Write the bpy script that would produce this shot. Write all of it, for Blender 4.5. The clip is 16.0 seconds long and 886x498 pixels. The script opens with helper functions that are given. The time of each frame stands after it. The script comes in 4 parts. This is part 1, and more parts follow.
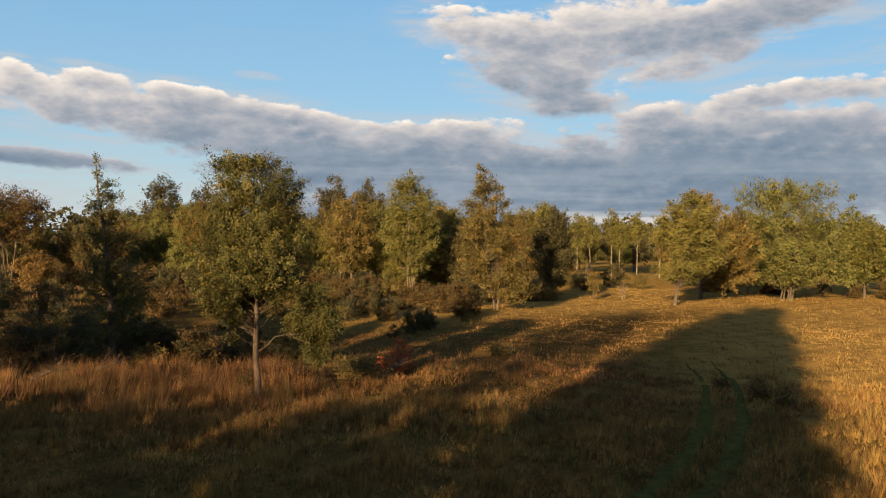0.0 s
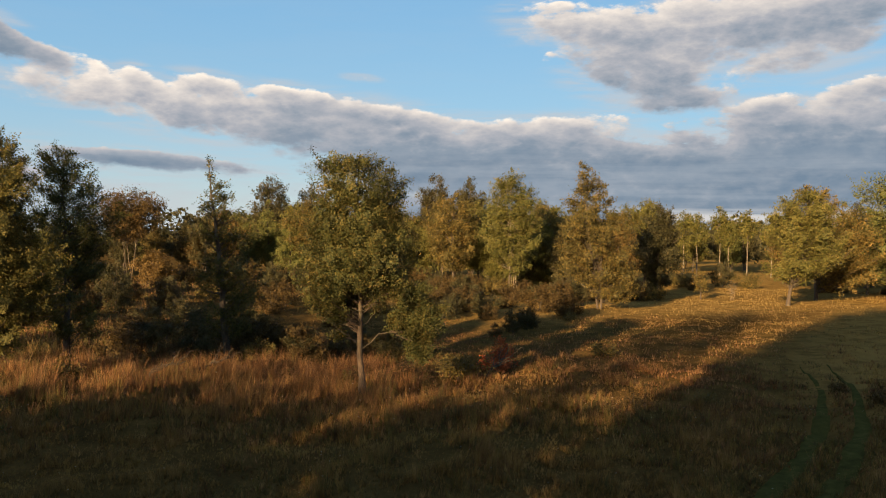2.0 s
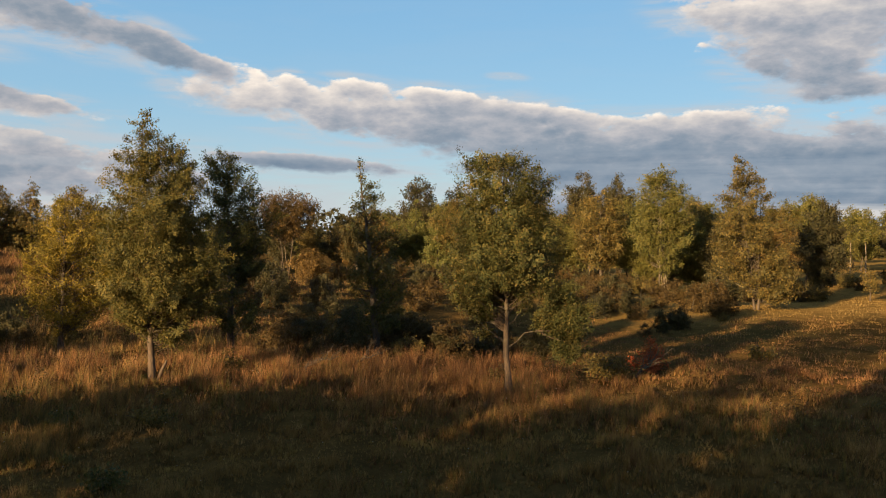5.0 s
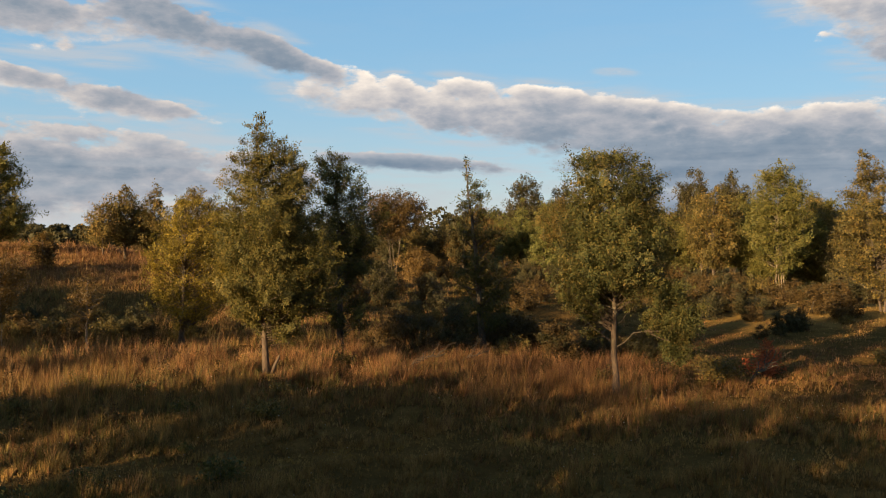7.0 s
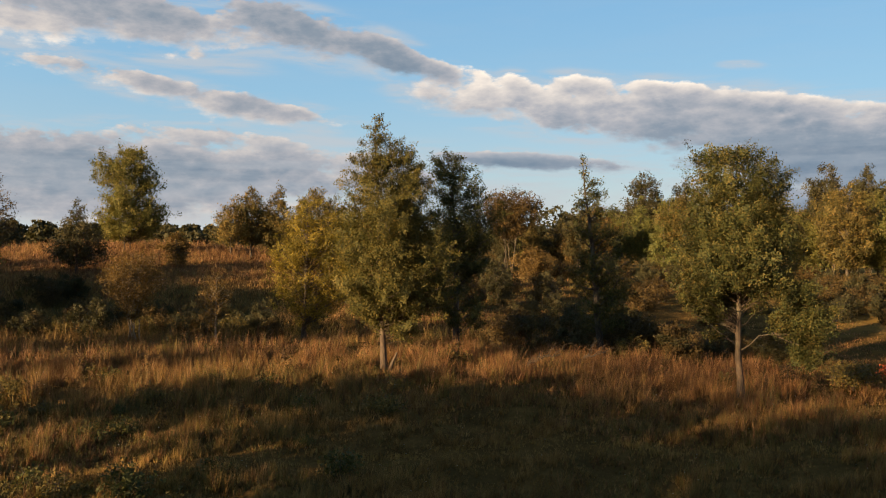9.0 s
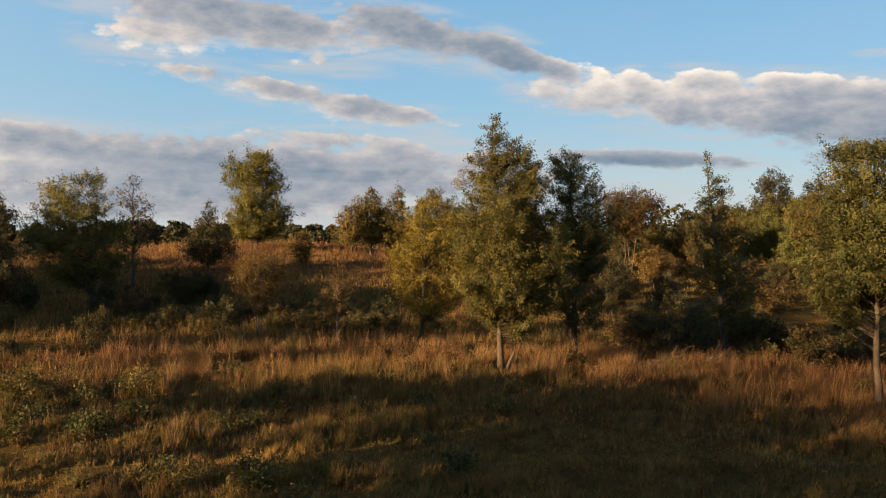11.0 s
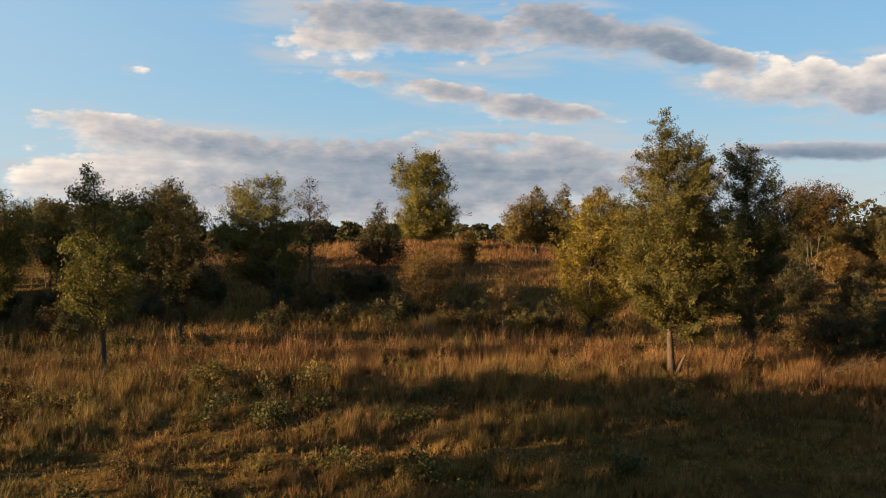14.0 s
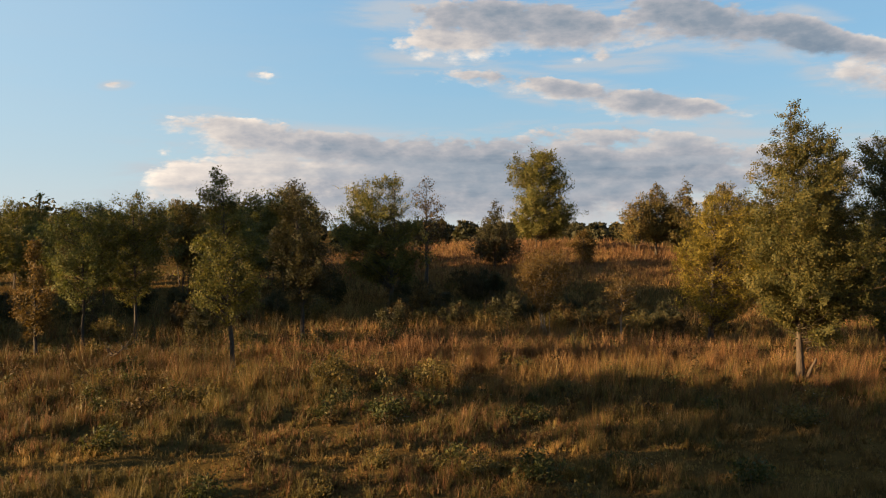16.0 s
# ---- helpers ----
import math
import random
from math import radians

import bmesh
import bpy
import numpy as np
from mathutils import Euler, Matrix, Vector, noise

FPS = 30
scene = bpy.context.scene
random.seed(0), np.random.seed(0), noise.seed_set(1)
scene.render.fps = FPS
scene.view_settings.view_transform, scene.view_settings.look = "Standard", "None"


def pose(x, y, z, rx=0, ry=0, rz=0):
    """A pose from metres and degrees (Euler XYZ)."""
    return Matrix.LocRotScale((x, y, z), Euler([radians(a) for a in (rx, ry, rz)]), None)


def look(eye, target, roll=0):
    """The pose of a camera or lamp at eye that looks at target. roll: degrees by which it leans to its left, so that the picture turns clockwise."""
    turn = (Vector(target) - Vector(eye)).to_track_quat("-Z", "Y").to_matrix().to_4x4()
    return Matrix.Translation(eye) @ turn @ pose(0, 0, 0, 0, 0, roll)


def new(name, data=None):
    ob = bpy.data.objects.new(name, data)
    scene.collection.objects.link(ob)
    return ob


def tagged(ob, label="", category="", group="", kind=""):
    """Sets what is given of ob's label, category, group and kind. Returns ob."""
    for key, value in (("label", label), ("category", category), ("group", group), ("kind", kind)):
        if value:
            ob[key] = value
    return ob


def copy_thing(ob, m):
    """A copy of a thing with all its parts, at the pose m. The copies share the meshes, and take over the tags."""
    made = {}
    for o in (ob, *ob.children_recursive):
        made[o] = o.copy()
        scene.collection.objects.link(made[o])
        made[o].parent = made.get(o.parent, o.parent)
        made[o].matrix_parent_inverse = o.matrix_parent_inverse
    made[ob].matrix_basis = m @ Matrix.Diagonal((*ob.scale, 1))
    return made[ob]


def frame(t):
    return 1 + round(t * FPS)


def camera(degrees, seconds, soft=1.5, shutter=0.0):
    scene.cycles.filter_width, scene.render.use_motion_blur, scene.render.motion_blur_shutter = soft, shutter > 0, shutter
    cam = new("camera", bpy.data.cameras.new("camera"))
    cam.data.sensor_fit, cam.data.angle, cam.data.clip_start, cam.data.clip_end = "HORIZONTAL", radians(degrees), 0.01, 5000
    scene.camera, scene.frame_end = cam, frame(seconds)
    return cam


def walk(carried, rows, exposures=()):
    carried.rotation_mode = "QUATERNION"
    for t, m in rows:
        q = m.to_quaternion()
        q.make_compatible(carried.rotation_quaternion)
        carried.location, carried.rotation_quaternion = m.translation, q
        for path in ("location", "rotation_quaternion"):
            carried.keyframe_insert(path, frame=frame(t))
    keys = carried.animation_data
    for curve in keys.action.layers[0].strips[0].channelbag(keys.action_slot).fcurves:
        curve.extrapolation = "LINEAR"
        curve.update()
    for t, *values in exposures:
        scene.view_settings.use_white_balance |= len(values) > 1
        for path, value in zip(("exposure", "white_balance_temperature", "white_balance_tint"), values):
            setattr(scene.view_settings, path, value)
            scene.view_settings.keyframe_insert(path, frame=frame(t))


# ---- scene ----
# ---- camera and its slow turn on the spot, from a hovering craft ----
EYE = Vector((0.0, 0.0, 5.2))
cam = camera(54.93, 16.0, soft=1.1)
TURN = [
    (0, 27.63, -0.33, -0.98), (0.5, 25.96, -0.36, -0.92), (1, 24.27, -0.40, -0.93), (1.5, 22.64, -0.46, -0.92),
    (2, 20.82, -0.52, -0.89), (2.5, 19.22, -0.56, -0.83), (3, 17.73, -0.59, -0.75), (3.5, 16.10, -0.62, -0.73),
    (4, 14.37, -0.66, -0.68), (6.5, 5.82, -0.89, -0.65), (7, 3.91, -0.93, -0.60), (7.5, 2.02, -0.97, -0.57),
    (8, 0.00, -1.01, -0.54), (8.5, -1.85, -1.03, -0.49), (9, -3.86, -1.06, -0.49), (9.5, -5.86, -1.10, -0.44),
    (10, -7.92, -1.13, -0.38), (12.5, -17.14, -1.21, -0.28), (13, -19.02, -1.24, -0.19), (13.5, -20.83, -1.24, -0.16),
    (14, -22.82, -1.26, -0.06), (14.5, -24.63, -1.29, -0.04), (15, -26.51, -1.31, -0.01), (15.5, -28.55, -1.32, 0.07),
    (16, -30.60, -1.32, 0.14)]


def way(az, el):
    a, e = radians(az), radians(el)
    return Vector((math.sin(a) * math.cos(e), math.cos(a) * math.cos(e), math.sin(e)))


walk(cam, [(t, look(EYE, EYE + way(az, el), -roll)) for t, az, el, roll in TURN])
scene.view_settings.exposure = 1.84

# ---- sun and sky ----
SUN_AZ, SUN_EL = -132.0, 13.0
sun_data = bpy.data.lights.new("sun", "SUN")
sun_data.energy, sun_data.angle, sun_data.color = 5.0, radians(0.6), (1.0, 0.68, 0.35)
sun = new("sun", sun_data)
sun.matrix_world = look(way(SUN_AZ, SUN_EL) * 100, (0, 0, 0))


class Nodes:
    """Short hand for building node trees."""

    def __init__(self, tree):
        self.tree = tree
        tree.nodes.clear()

    def add(self, kind, inputs=(), **props):
        n = self.tree.nodes.new(kind)
        for key, value in props.items():
            if key == "operation":
                n.operation = value
            elif key == "data_type":
                n.data_type = value
            elif key == "blend_type":
                n.blend_type = value
            elif key == "vector_type":
                n.vector_type = value
            elif key == "interpolation_type":
                n.interpolation_type = value
            elif key == "clamp":
                n.use_clamp = value
            elif key == "noise_dimensions":
                n.noise_dimensions = value
        for key, value in dict(inputs).items():
            if isinstance(value, bpy.types.NodeSocket):
                self.tree.links.new(value, n.inputs[key])
            else:
                n.inputs[key].default_value = value
        return n

    def math(self, op, a, b=0.0, c=0.0, clamp=False):
        return self.add("ShaderNodeMath", {0: a, 1: b, 2: c}, operation=op, clamp=clamp).outputs[0]

    def mix(self, fac, a, b, blend="MIX"):
        n = self.tree.nodes.new("ShaderNodeMix")
        n.data_type, n.blend_type = "RGBA", blend
        for k, v in ((0, fac), (6, a), (7, b)):
            if isinstance(v, bpy.types.NodeSocket):
                self.tree.links.new(v, n.inputs[k])
            else:
                n.inputs[k].default_value = v if k == 0 else (*v, 1.0)[:4]
        return n.outputs[2]

    def smooth(self, v, lo, hi, a=0.0, b=1.0):
        return self.add("ShaderNodeMapRange", {0: v, 1: lo, 2: hi, 3: a, 4: b}, interpolation_type="SMOOTHSTEP").outputs[0]

    def noise(self, vector, scale, detail=4.0, rough=0.55, distort=0.0):
        return self.add("ShaderNodeTexNoise", {"Vector": vector, "Scale": scale, "Detail": detail, "Roughness": rough,
                                               "Distortion": distort}).outputs[0]

    def ramp(self, fac, stops):
        n = self.tree.nodes.new("ShaderNodeValToRGB")
        el = n.color_ramp.elements
        while len(el) < len(stops):
            el.new(0.5)
        for e, (p, c) in zip(el, stops):
            e.position, e.color = p, (*c, 1.0)
        self.tree.links.new(fac, n.inputs[0])
        return n.outputs[0]

    def link(self, a, b):
        self.tree.links.new(a, b)


world = bpy.data.worlds.new("evening_sky")
scene.world = world
world.use_nodes = True
W = Nodes(world.node_tree)
sky = world.node_tree.nodes.new("ShaderNodeTexSky")
sky.sky_type, sky.sun_disc = "NISHITA", False
sky.sun_elevation, sky.sun_rotation = radians(SUN_EL), radians(SUN_AZ % 360)
sky.air_density, sky.dust_density, sky.ozone_density = 1.0, 0.6, 1.6
direction = world.node_tree.nodes.new("ShaderNodeTexCoord").outputs["Generated"]
xyz = W.add("ShaderNodeSeparateXYZ", {0: direction}).outputs
az = W.math("MULTIPLY", W.math("ARCTAN2", xyz[0], xyz[1]), 57.2958)
el = W.math("MULTIPLY", W.math("ARCSINE", xyz[2]), 57.2958)
chart = W.add("ShaderNodeCombineXYZ", {0: az, 1: el, 2: 0.0}).outputs[0]
# banks of cloud: azimuth, elevation, half width, half height, slope, weight, tone from slate to cream
HIGH_BANK = [(-24.5, 13.2, 10.0, 1.7, -4, 0.95, -0.3), (-30.4, 12.1, 4.4, 1.5, 0, 0.85, 0.55), (-13.6, 13.0, 6.0, 1.6, -14, 0.95, -0.55), (-7.6, 11.7, 4.0, 1.3, -20, 0.95, -0.7), (-3.9, 10.6, 2.1, 0.9, -20, 0.85, -0.3), (-1.3, 9.7, 1.8, 0.9, -10, 0.78, 0.6), (1.4, 9.4, 1.8, 0.9, -6, 0.82, 0.4), (-20.7, 10.9, 4.9, 0.7, -4, 0.55, 0.2), (-2.6, 9.0, 5.0, 1.5, -12, 0.78, 0.3)]
STREAKS = [(-27.5, 9.9, 6.3, 0.7, -6, 0.68, 0), (-22.2, 9.0, 6.6, 0.9, -9, 0.82, 0), (-16.2, 7.9, 5.8, 1.0, -6, 0.9, -0.1), (-42.4, 10.0, 0.9, 0.5, 0, 0.62, 0.7), (-51.5, 9.0, 1.0, 0.3, 8, 0.52, 0.3), (15.2, 10.7, 1.4, 0.3, -4, 0.5, 0.2), (27.6, 12.2, 0.8, 0.4, 20, 0.6, 0.3)]
WEST_BANK = [(-43.4, 6.0, 5.4, 1.3, -8, 0.9, 0.5), (-44.8, 6.8, 2.1, 0.6, 0, 0.75, 0.7), (-39.8, 5.4, 4.4, 1.3, 0, 0.85, 0.3), (-43.8, 3.0, 6.0, 2.2, 0, 1, 1.0), (-37.2, 2.7, 4.4, 2.1, 0, 0.95, 0.75), (-36.1, 5.2, 11.7, 1.3, -2, 0.8, -0.1), (-25.6, 4.2, 15.7, 0.8, -3, 0.85, -0.6), (-18.4, 5.9, 8.3, 1.0, -3, 0.7, 0.1), (-28.9, 2.1, 18.5, 2.2, 0, 0.95, -0.3), (-21.0, 3.8, 22.0, 2.4, -1, 0.9, -0.3)]
EAST_BANK = [(36.0, 2.2, 26.0, 3.0, 0, 1, -0.8), (-1.9, 10.4, 1.5, 0.7, -12, 0.72, 0.8), (0.8, 10.1, 1.4, 0.7, -8, 0.72, 0.7), (5.5, 9.7, 2.9, 0.9, -6, 0.85, 0.5), (4.1, 8.1, 6.1, 1.7, -6, 0.9, 0.2), (10.7, 9.1, 4.1, 1.0, -8, 0.9, 0.35), (17.1, 8.1, 5.7, 0.9, -6, 0.9, 0.25), (27.6, 7.5, 6.2, 1.0, 4, 0.85, 0.3), (15.2, 7.0, 11.9, 2.2, -6, 1, -0.25), (25.8, 5.0, 15.3, 2.8, 0, 1, -0.85), (1.9, 4.8, 7.8, 0.7, -3, 0.9, -0.85)]
FAR_EAST_BANK = [(45.4, 5.1, 15.6, 3.0, 0, 1, -0.9), (48.1, 7.0, 9.9, 1.9, 0, 1, -0.5), (49.7, 9.6, 6.8, 1.0, 4, 0.9, 0.15), (42.2, 8.2, 4.6, 1.3, -3, 0.9, 0), (37.7, 13.8, 9.8, 2.6, 4, 0.92, 0.2), (29.5, 14.2, 4.8, 1.6, -8, 0.85, 0.3), (33.9, 11.3, 5.6, 2.5, -14, 0.95, -0.1), (36.5, 9.3, 4.2, 0.9, 4, 0.85, -0.4), (46.6, 14.2, 9.4, 1.8, 8, 0.9, -0.3), (44.2, 12.0, 6.3, 1.3, 14, 0.8, 0)]
BACK_BANKS = [(75, 7, 24, 7, 0, 0.8, -0.4), (130, 20, 50, 9, 0, 0.62, 0), (-120, 22, 30, 6, 0, 0.5, 0.5)]
mass, tone, lift = 0.0001, 0.0, 0.0
for a, e, wa, we, slope, weight, shade in HIGH_BANK + STREAKS + WEST_BANK + EAST_BANK + FAR_EAST_BANK + BACK_BANKS:
    m = W.add("ShaderNodeMapping", {"Vector": chart, "Location": (a, e, 0), "Rotation": (0, 0, radians(slope)), "Scale": (wa, we, 1)},
              vector_type="TEXTURE").outputs[0]
    d = W.add("ShaderNodeVectorMath", {0: m}, operation="LENGTH").outputs["Value"]
    v = W.math("POWER", W.smooth(d, 0.2, 1.75, weight, 0.0), 4.0)
    up = W.math("MULTIPLY", W.add("ShaderNodeSeparateXYZ", {0: m}).outputs[1], v)
    mass = W.math("ADD", v, mass)
    tone = W.math("MULTIPLY_ADD", v, shade, tone)
    lift = W.math("ADD", up, lift)
bias = W.math("POWER", mass, 0.25)
tone, lift = W.math("DIVIDE", tone, mass), W.math("DIVIDE", lift, mass)


def billow(shift):
    """Cloud texture: ragged fine structure and rounded heads."""
    m = W.add("ShaderNodeMapping", {"Vector": chart, "Location": (shift[0] + 3.7, shift[1] + 1.9, 0), "Scale": (0.21, 0.46, 1)}).outputs[0]
    ragged = W.noise(m, 1.3, 12.0, 0.60, 0.2)
    heads = W.add("ShaderNodeTexVoronoi", {"Vector": m, "Scale": 2.4, "Detail": 4.0, "Roughness": 0.55, "Lacunarity": 2.1}).outputs["Distance"]
    return W.math("ADD", W.math("MULTIPLY", ragged, 0.72), W.math("MULTIPLY_ADD", heads, -0.20, 0.26))


n0, n1 = billow((0, 0)), billow((-0.12, 0.16))
density = W.math("MULTIPLY_ADD", W.math("SUBTRACT", n0, 0.5), 1.35, bias)
soft_edge = W.smooth(lift, -0.7, 0.5, 0.42, 0.20)
cover = W.add("ShaderNodeMapRange", {0: density, 1: 0.36, 2: W.math("ADD", soft_edge, 0.36), 3: 0.0, 4: 1.0}, interpolation_type="SMOOTHSTEP").outputs[0]
light = W.math("MULTIPLY_ADD", tone, 0.31, 0.42)
light = W.math("MULTIPLY_ADD", lift, W.smooth(az, -16.0, -2.0, -0.10, 0.22), light)
light = W.math("MULTIPLY_ADD", W.math("SUBTRACT", n0, n1), 1.0, light)
light = W.math("ADD", light, W.smooth(density, 0.42, 1.0, 0.26, -0.06), 0, True)
cloud = W.ramp(light, [(0.0, (1.75, 2.45, 3.3)), (0.25, (2.6, 3.15, 3.85)), (0.48, (4.3, 4.4, 4.8)), (0.68, (6.4, 6.0, 5.8)), (0.85, (8.3, 7.5, 6.8)), (1.0, (10.4, 9.2, 7.9))])
layer = W.add("ShaderNodeMapping", {"Vector": chart, "Scale": (0.05, 0.9, 1)}).outputs[0]
strata = W.smooth(W.noise(layer, 1.0, 5.0, 0.55), 0.40, 0.62)
low = W.smooth(el, 4.5, 7.5, 0.55, 0.0)
cloud = W.mix(W.math("MULTIPLY", low, W.smooth(strata, 0.0, 1.0, 0.0, 0.6)), cloud, (3.9, 4.4, 5.0))
cloud = W.mix(W.smooth(az, -25.0, 5.0, 1.0, 0.0), cloud, (1.02, 1.0, 0.98), "MULTIPLY")
veil = W.math("MULTIPLY", W.smooth(bias, 0.05, 0.4), W.smooth(W.noise(W.add("ShaderNodeMapping", {"Vector": chart, "Rotation": (0, 0, 0.12), "Scale": (0.10, 0.62, 1)}).outputs[0], 1.0, 9.0, 0.62, 0.3), 0.40, 0.64, 0.0, 0.7))
cream = W.math("MULTIPLY", W.math("MULTIPLY", W.smooth(az, 28.0, 36.0), W.smooth(el, 1.9, 2.7, 0.7, 0.0)), strata)
cloud = W.mix(cream, cloud, (8.2, 7.7, 7.1))
haze = W.smooth(el, 0.0, 5.0, 0.3, 0.0)
azure = W.ramp(W.math("DIVIDE", el, 90.0), [(0.0, (5.9, 6.8, 7.3)), (0.045, (4.6, 6.5, 7.8)), (0.10, (3.25, 6.0, 8.4)), (0.19, (2.3, 5.2, 8.4)), (0.36, (1.0, 2.5, 4.8)), (1.0, (0.4, 1.1, 2.6))])
clear = W.mix(0.7, sky.outputs[0], azure)
clear = W.mix(W.smooth(az, -75.0, -20.0, 0.5, 0.0), clear, (6.2, 7.6, 8.4))
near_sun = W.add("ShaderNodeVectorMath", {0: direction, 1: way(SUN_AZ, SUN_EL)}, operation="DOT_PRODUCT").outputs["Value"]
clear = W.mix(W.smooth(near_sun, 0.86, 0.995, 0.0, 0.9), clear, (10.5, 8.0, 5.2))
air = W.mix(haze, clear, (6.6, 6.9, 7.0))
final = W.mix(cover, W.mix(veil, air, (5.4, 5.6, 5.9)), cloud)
background = W.add("ShaderNodeBackground", {"Color": final, "Strength": 0.0289})
W.link(background.outputs[0], W.add("ShaderNodeOutputWorld").inputs[0])

# ---- materials ----


def material(name):
    m = bpy.data.materials.new(name)
    m.use_nodes = True
    return m, Nodes(m.node_tree)


def finish(n, shader):
    n.link(shader, n.add("ShaderNodeOutputMaterial").inputs[0])


def leaf_material(name, stops, thin=0.35, rough=0.6):
    m, n = material(name)
    geo = n.tree.nodes.new("ShaderNodeNewGeometry")
    info = n.tree.nodes.new("ShaderNodeObjectInfo")
    pos = n.tree.nodes.new("ShaderNodeTexCoord").outputs["Object"]
    patch = n.noise(pos, 0.9, 2.0)
    pick = n.math("ADD", n.math("MULTIPLY", geo.outputs["Random Per Island"], 0.62), n.math("MULTIPLY", patch, 0.75))
    pick = n.math("SUBTRACT", n.math("ADD", pick, n.math("MULTIPLY", info.outputs["Random"], 0.16)), 0.26)
    col = n.ramp(pick, stops)
    p = n.add("ShaderNodeBsdfPrincipled", {"Base Color": col, "Roughness": rough, "Specular IOR Level": 0.12})
    tr = n.add("ShaderNodeBsdfTranslucent", {"Color": n.mix(1.0, col, (1.25, 1.2, 0.7), "MULTIPLY")})
    mix = n.add("ShaderNodeMixShader", {0: thin, 1: p.outputs[0], 2: tr.outputs[0]})
    finish(n, mix.outputs[0])
    return m


LEAF_OLIVE = leaf_material("leaf_olive", [(0.0, (0.035, 0.034, 0.014)), (0.4, (0.078, 0.066, 0.022)), (0.7, (0.142, 0.101, 0.029)), (1.0, (0.226, 0.137, 0.042))], 0.28)
LEAF_GOLD = leaf_material("leaf_gold", [(0.0, (0.037, 0.045, 0.014)), (0.35, (0.078, 0.080, 0.022)), (0.7, (0.132, 0.116, 0.032)), (1.0, (0.194, 0.147, 0.045))])
LEAF_GREEN = leaf_material("leaf_green", [(0.0, (0.021, 0.029, 0.011)), (0.4, (0.045, 0.051, 0.017)), (0.7, (0.082, 0.075, 0.022)), (1.0, (0.145, 0.102, 0.031))], 0.28)
LEAF_DARK = leaf_material("leaf_dark", [(0.0, (0.020, 0.022, 0.011)), (0.5, (0.045, 0.042, 0.018)), (1.0, (0.085, 0.066, 0.029))], 0.25)
LEAF_FRESH = leaf_material("leaf_fresh", [(0.0, (0.047, 0.061, 0.020)), (0.5, (0.103, 0.108, 0.032)), (1.0, (0.198, 0.165, 0.050))])
LEAF_RUST = leaf_material("leaf_rust", [(0.0, (0.045, 0.032, 0.013)), (0.4, (0.094, 0.062, 0.021)), (0.75, (0.152, 0.094, 0.030)), (1.0, (0.216, 0.132, 0.045))])
LEAF_RED = leaf_material("leaf_red", [(0.0, (0.115, 0.035, 0.018)), (0.5, (0.275, 0.060, 0.025)), (1.0, (0.413, 0.119, 0.041))])


def bark_material(name, dark, pale):
    m, n = material(name)
    pos = n.tree.nodes.new("ShaderNodeTexCoord").outputs["Object"]
    stretch = n.add("ShaderNodeMapping", {"Vector": pos, "Scale": (14, 14, 3)}).outputs[0]
    grain = n.noise(stretch, 1.6, 6.0, 0.65, 0.6)
    blotch = n.noise(pos, 1.3, 3.0)
    col = n.mix(n.smooth(grain, 0.35, 0.68), dark, pale)
    col = n.mix(n.smooth(blotch, 0.5, 0.72, 0.0, 0.5), col, (0.16, 0.15, 0.09))
    bump = n.add("ShaderNodeBump", {"Strength": 0.6, "Distance": 0.02, "Height": grain})
    finish(n, n.add("ShaderNodeBsdfPrincipled", {"Base Color": col, "Roughness": 0.88, "Normal": bump.outputs[0]}).outputs[0])
    return m


LEAF_BROWN = leaf_material("leaf_brown", [(0.0, (0.029, 0.020, 0.008)), (0.5, (0.058, 0.039, 0.014)), (1.0, (0.110, 0.069, 0.024))], 0.25)
LEAF_MOSS = leaf_material("leaf_moss", [(0.0, (0.031, 0.035, 0.013)), (0.4, (0.068, 0.064, 0.018)), (0.7, (0.120, 0.095, 0.025)), (1.0, (0.205, 0.140, 0.036))], 0.28)
LEAF_AMBER = leaf_material("leaf_amber", [(0.0, (0.051, 0.048, 0.010)), (0.4, (0.120, 0.097, 0.018)), (0.7, (0.204, 0.152, 0.026)), (1.0, (0.304, 0.213, 0.038))])
BARK = bark_material("bark_brown", (0.028, 0.020, 0.013), (0.081, 0.057, 0.036))
BARK_TAN = bark_material("bark_tan", (0.032, 0.021, 0.013), (0.090, 0.058, 0.034))
# darkened below its own tone, for trunks that stand in shade
BARK_DARK = bark_material("bark_dark", (0.018, 0.014, 0.010), (0.060, 0.046, 0.032))
BARK_PALE = bark_material("bark_pale", (0.090, 0.068, 0.045), (0.255, 0.203, 0.143))

PETAL, petal_nodes = material("petal")
finish(petal_nodes, petal_nodes.add("ShaderNodeBsdfPrincipled", {"Base Color": (0.62, 0.60, 0.62, 1.0), "Roughness": 0.7}).outputs[0])


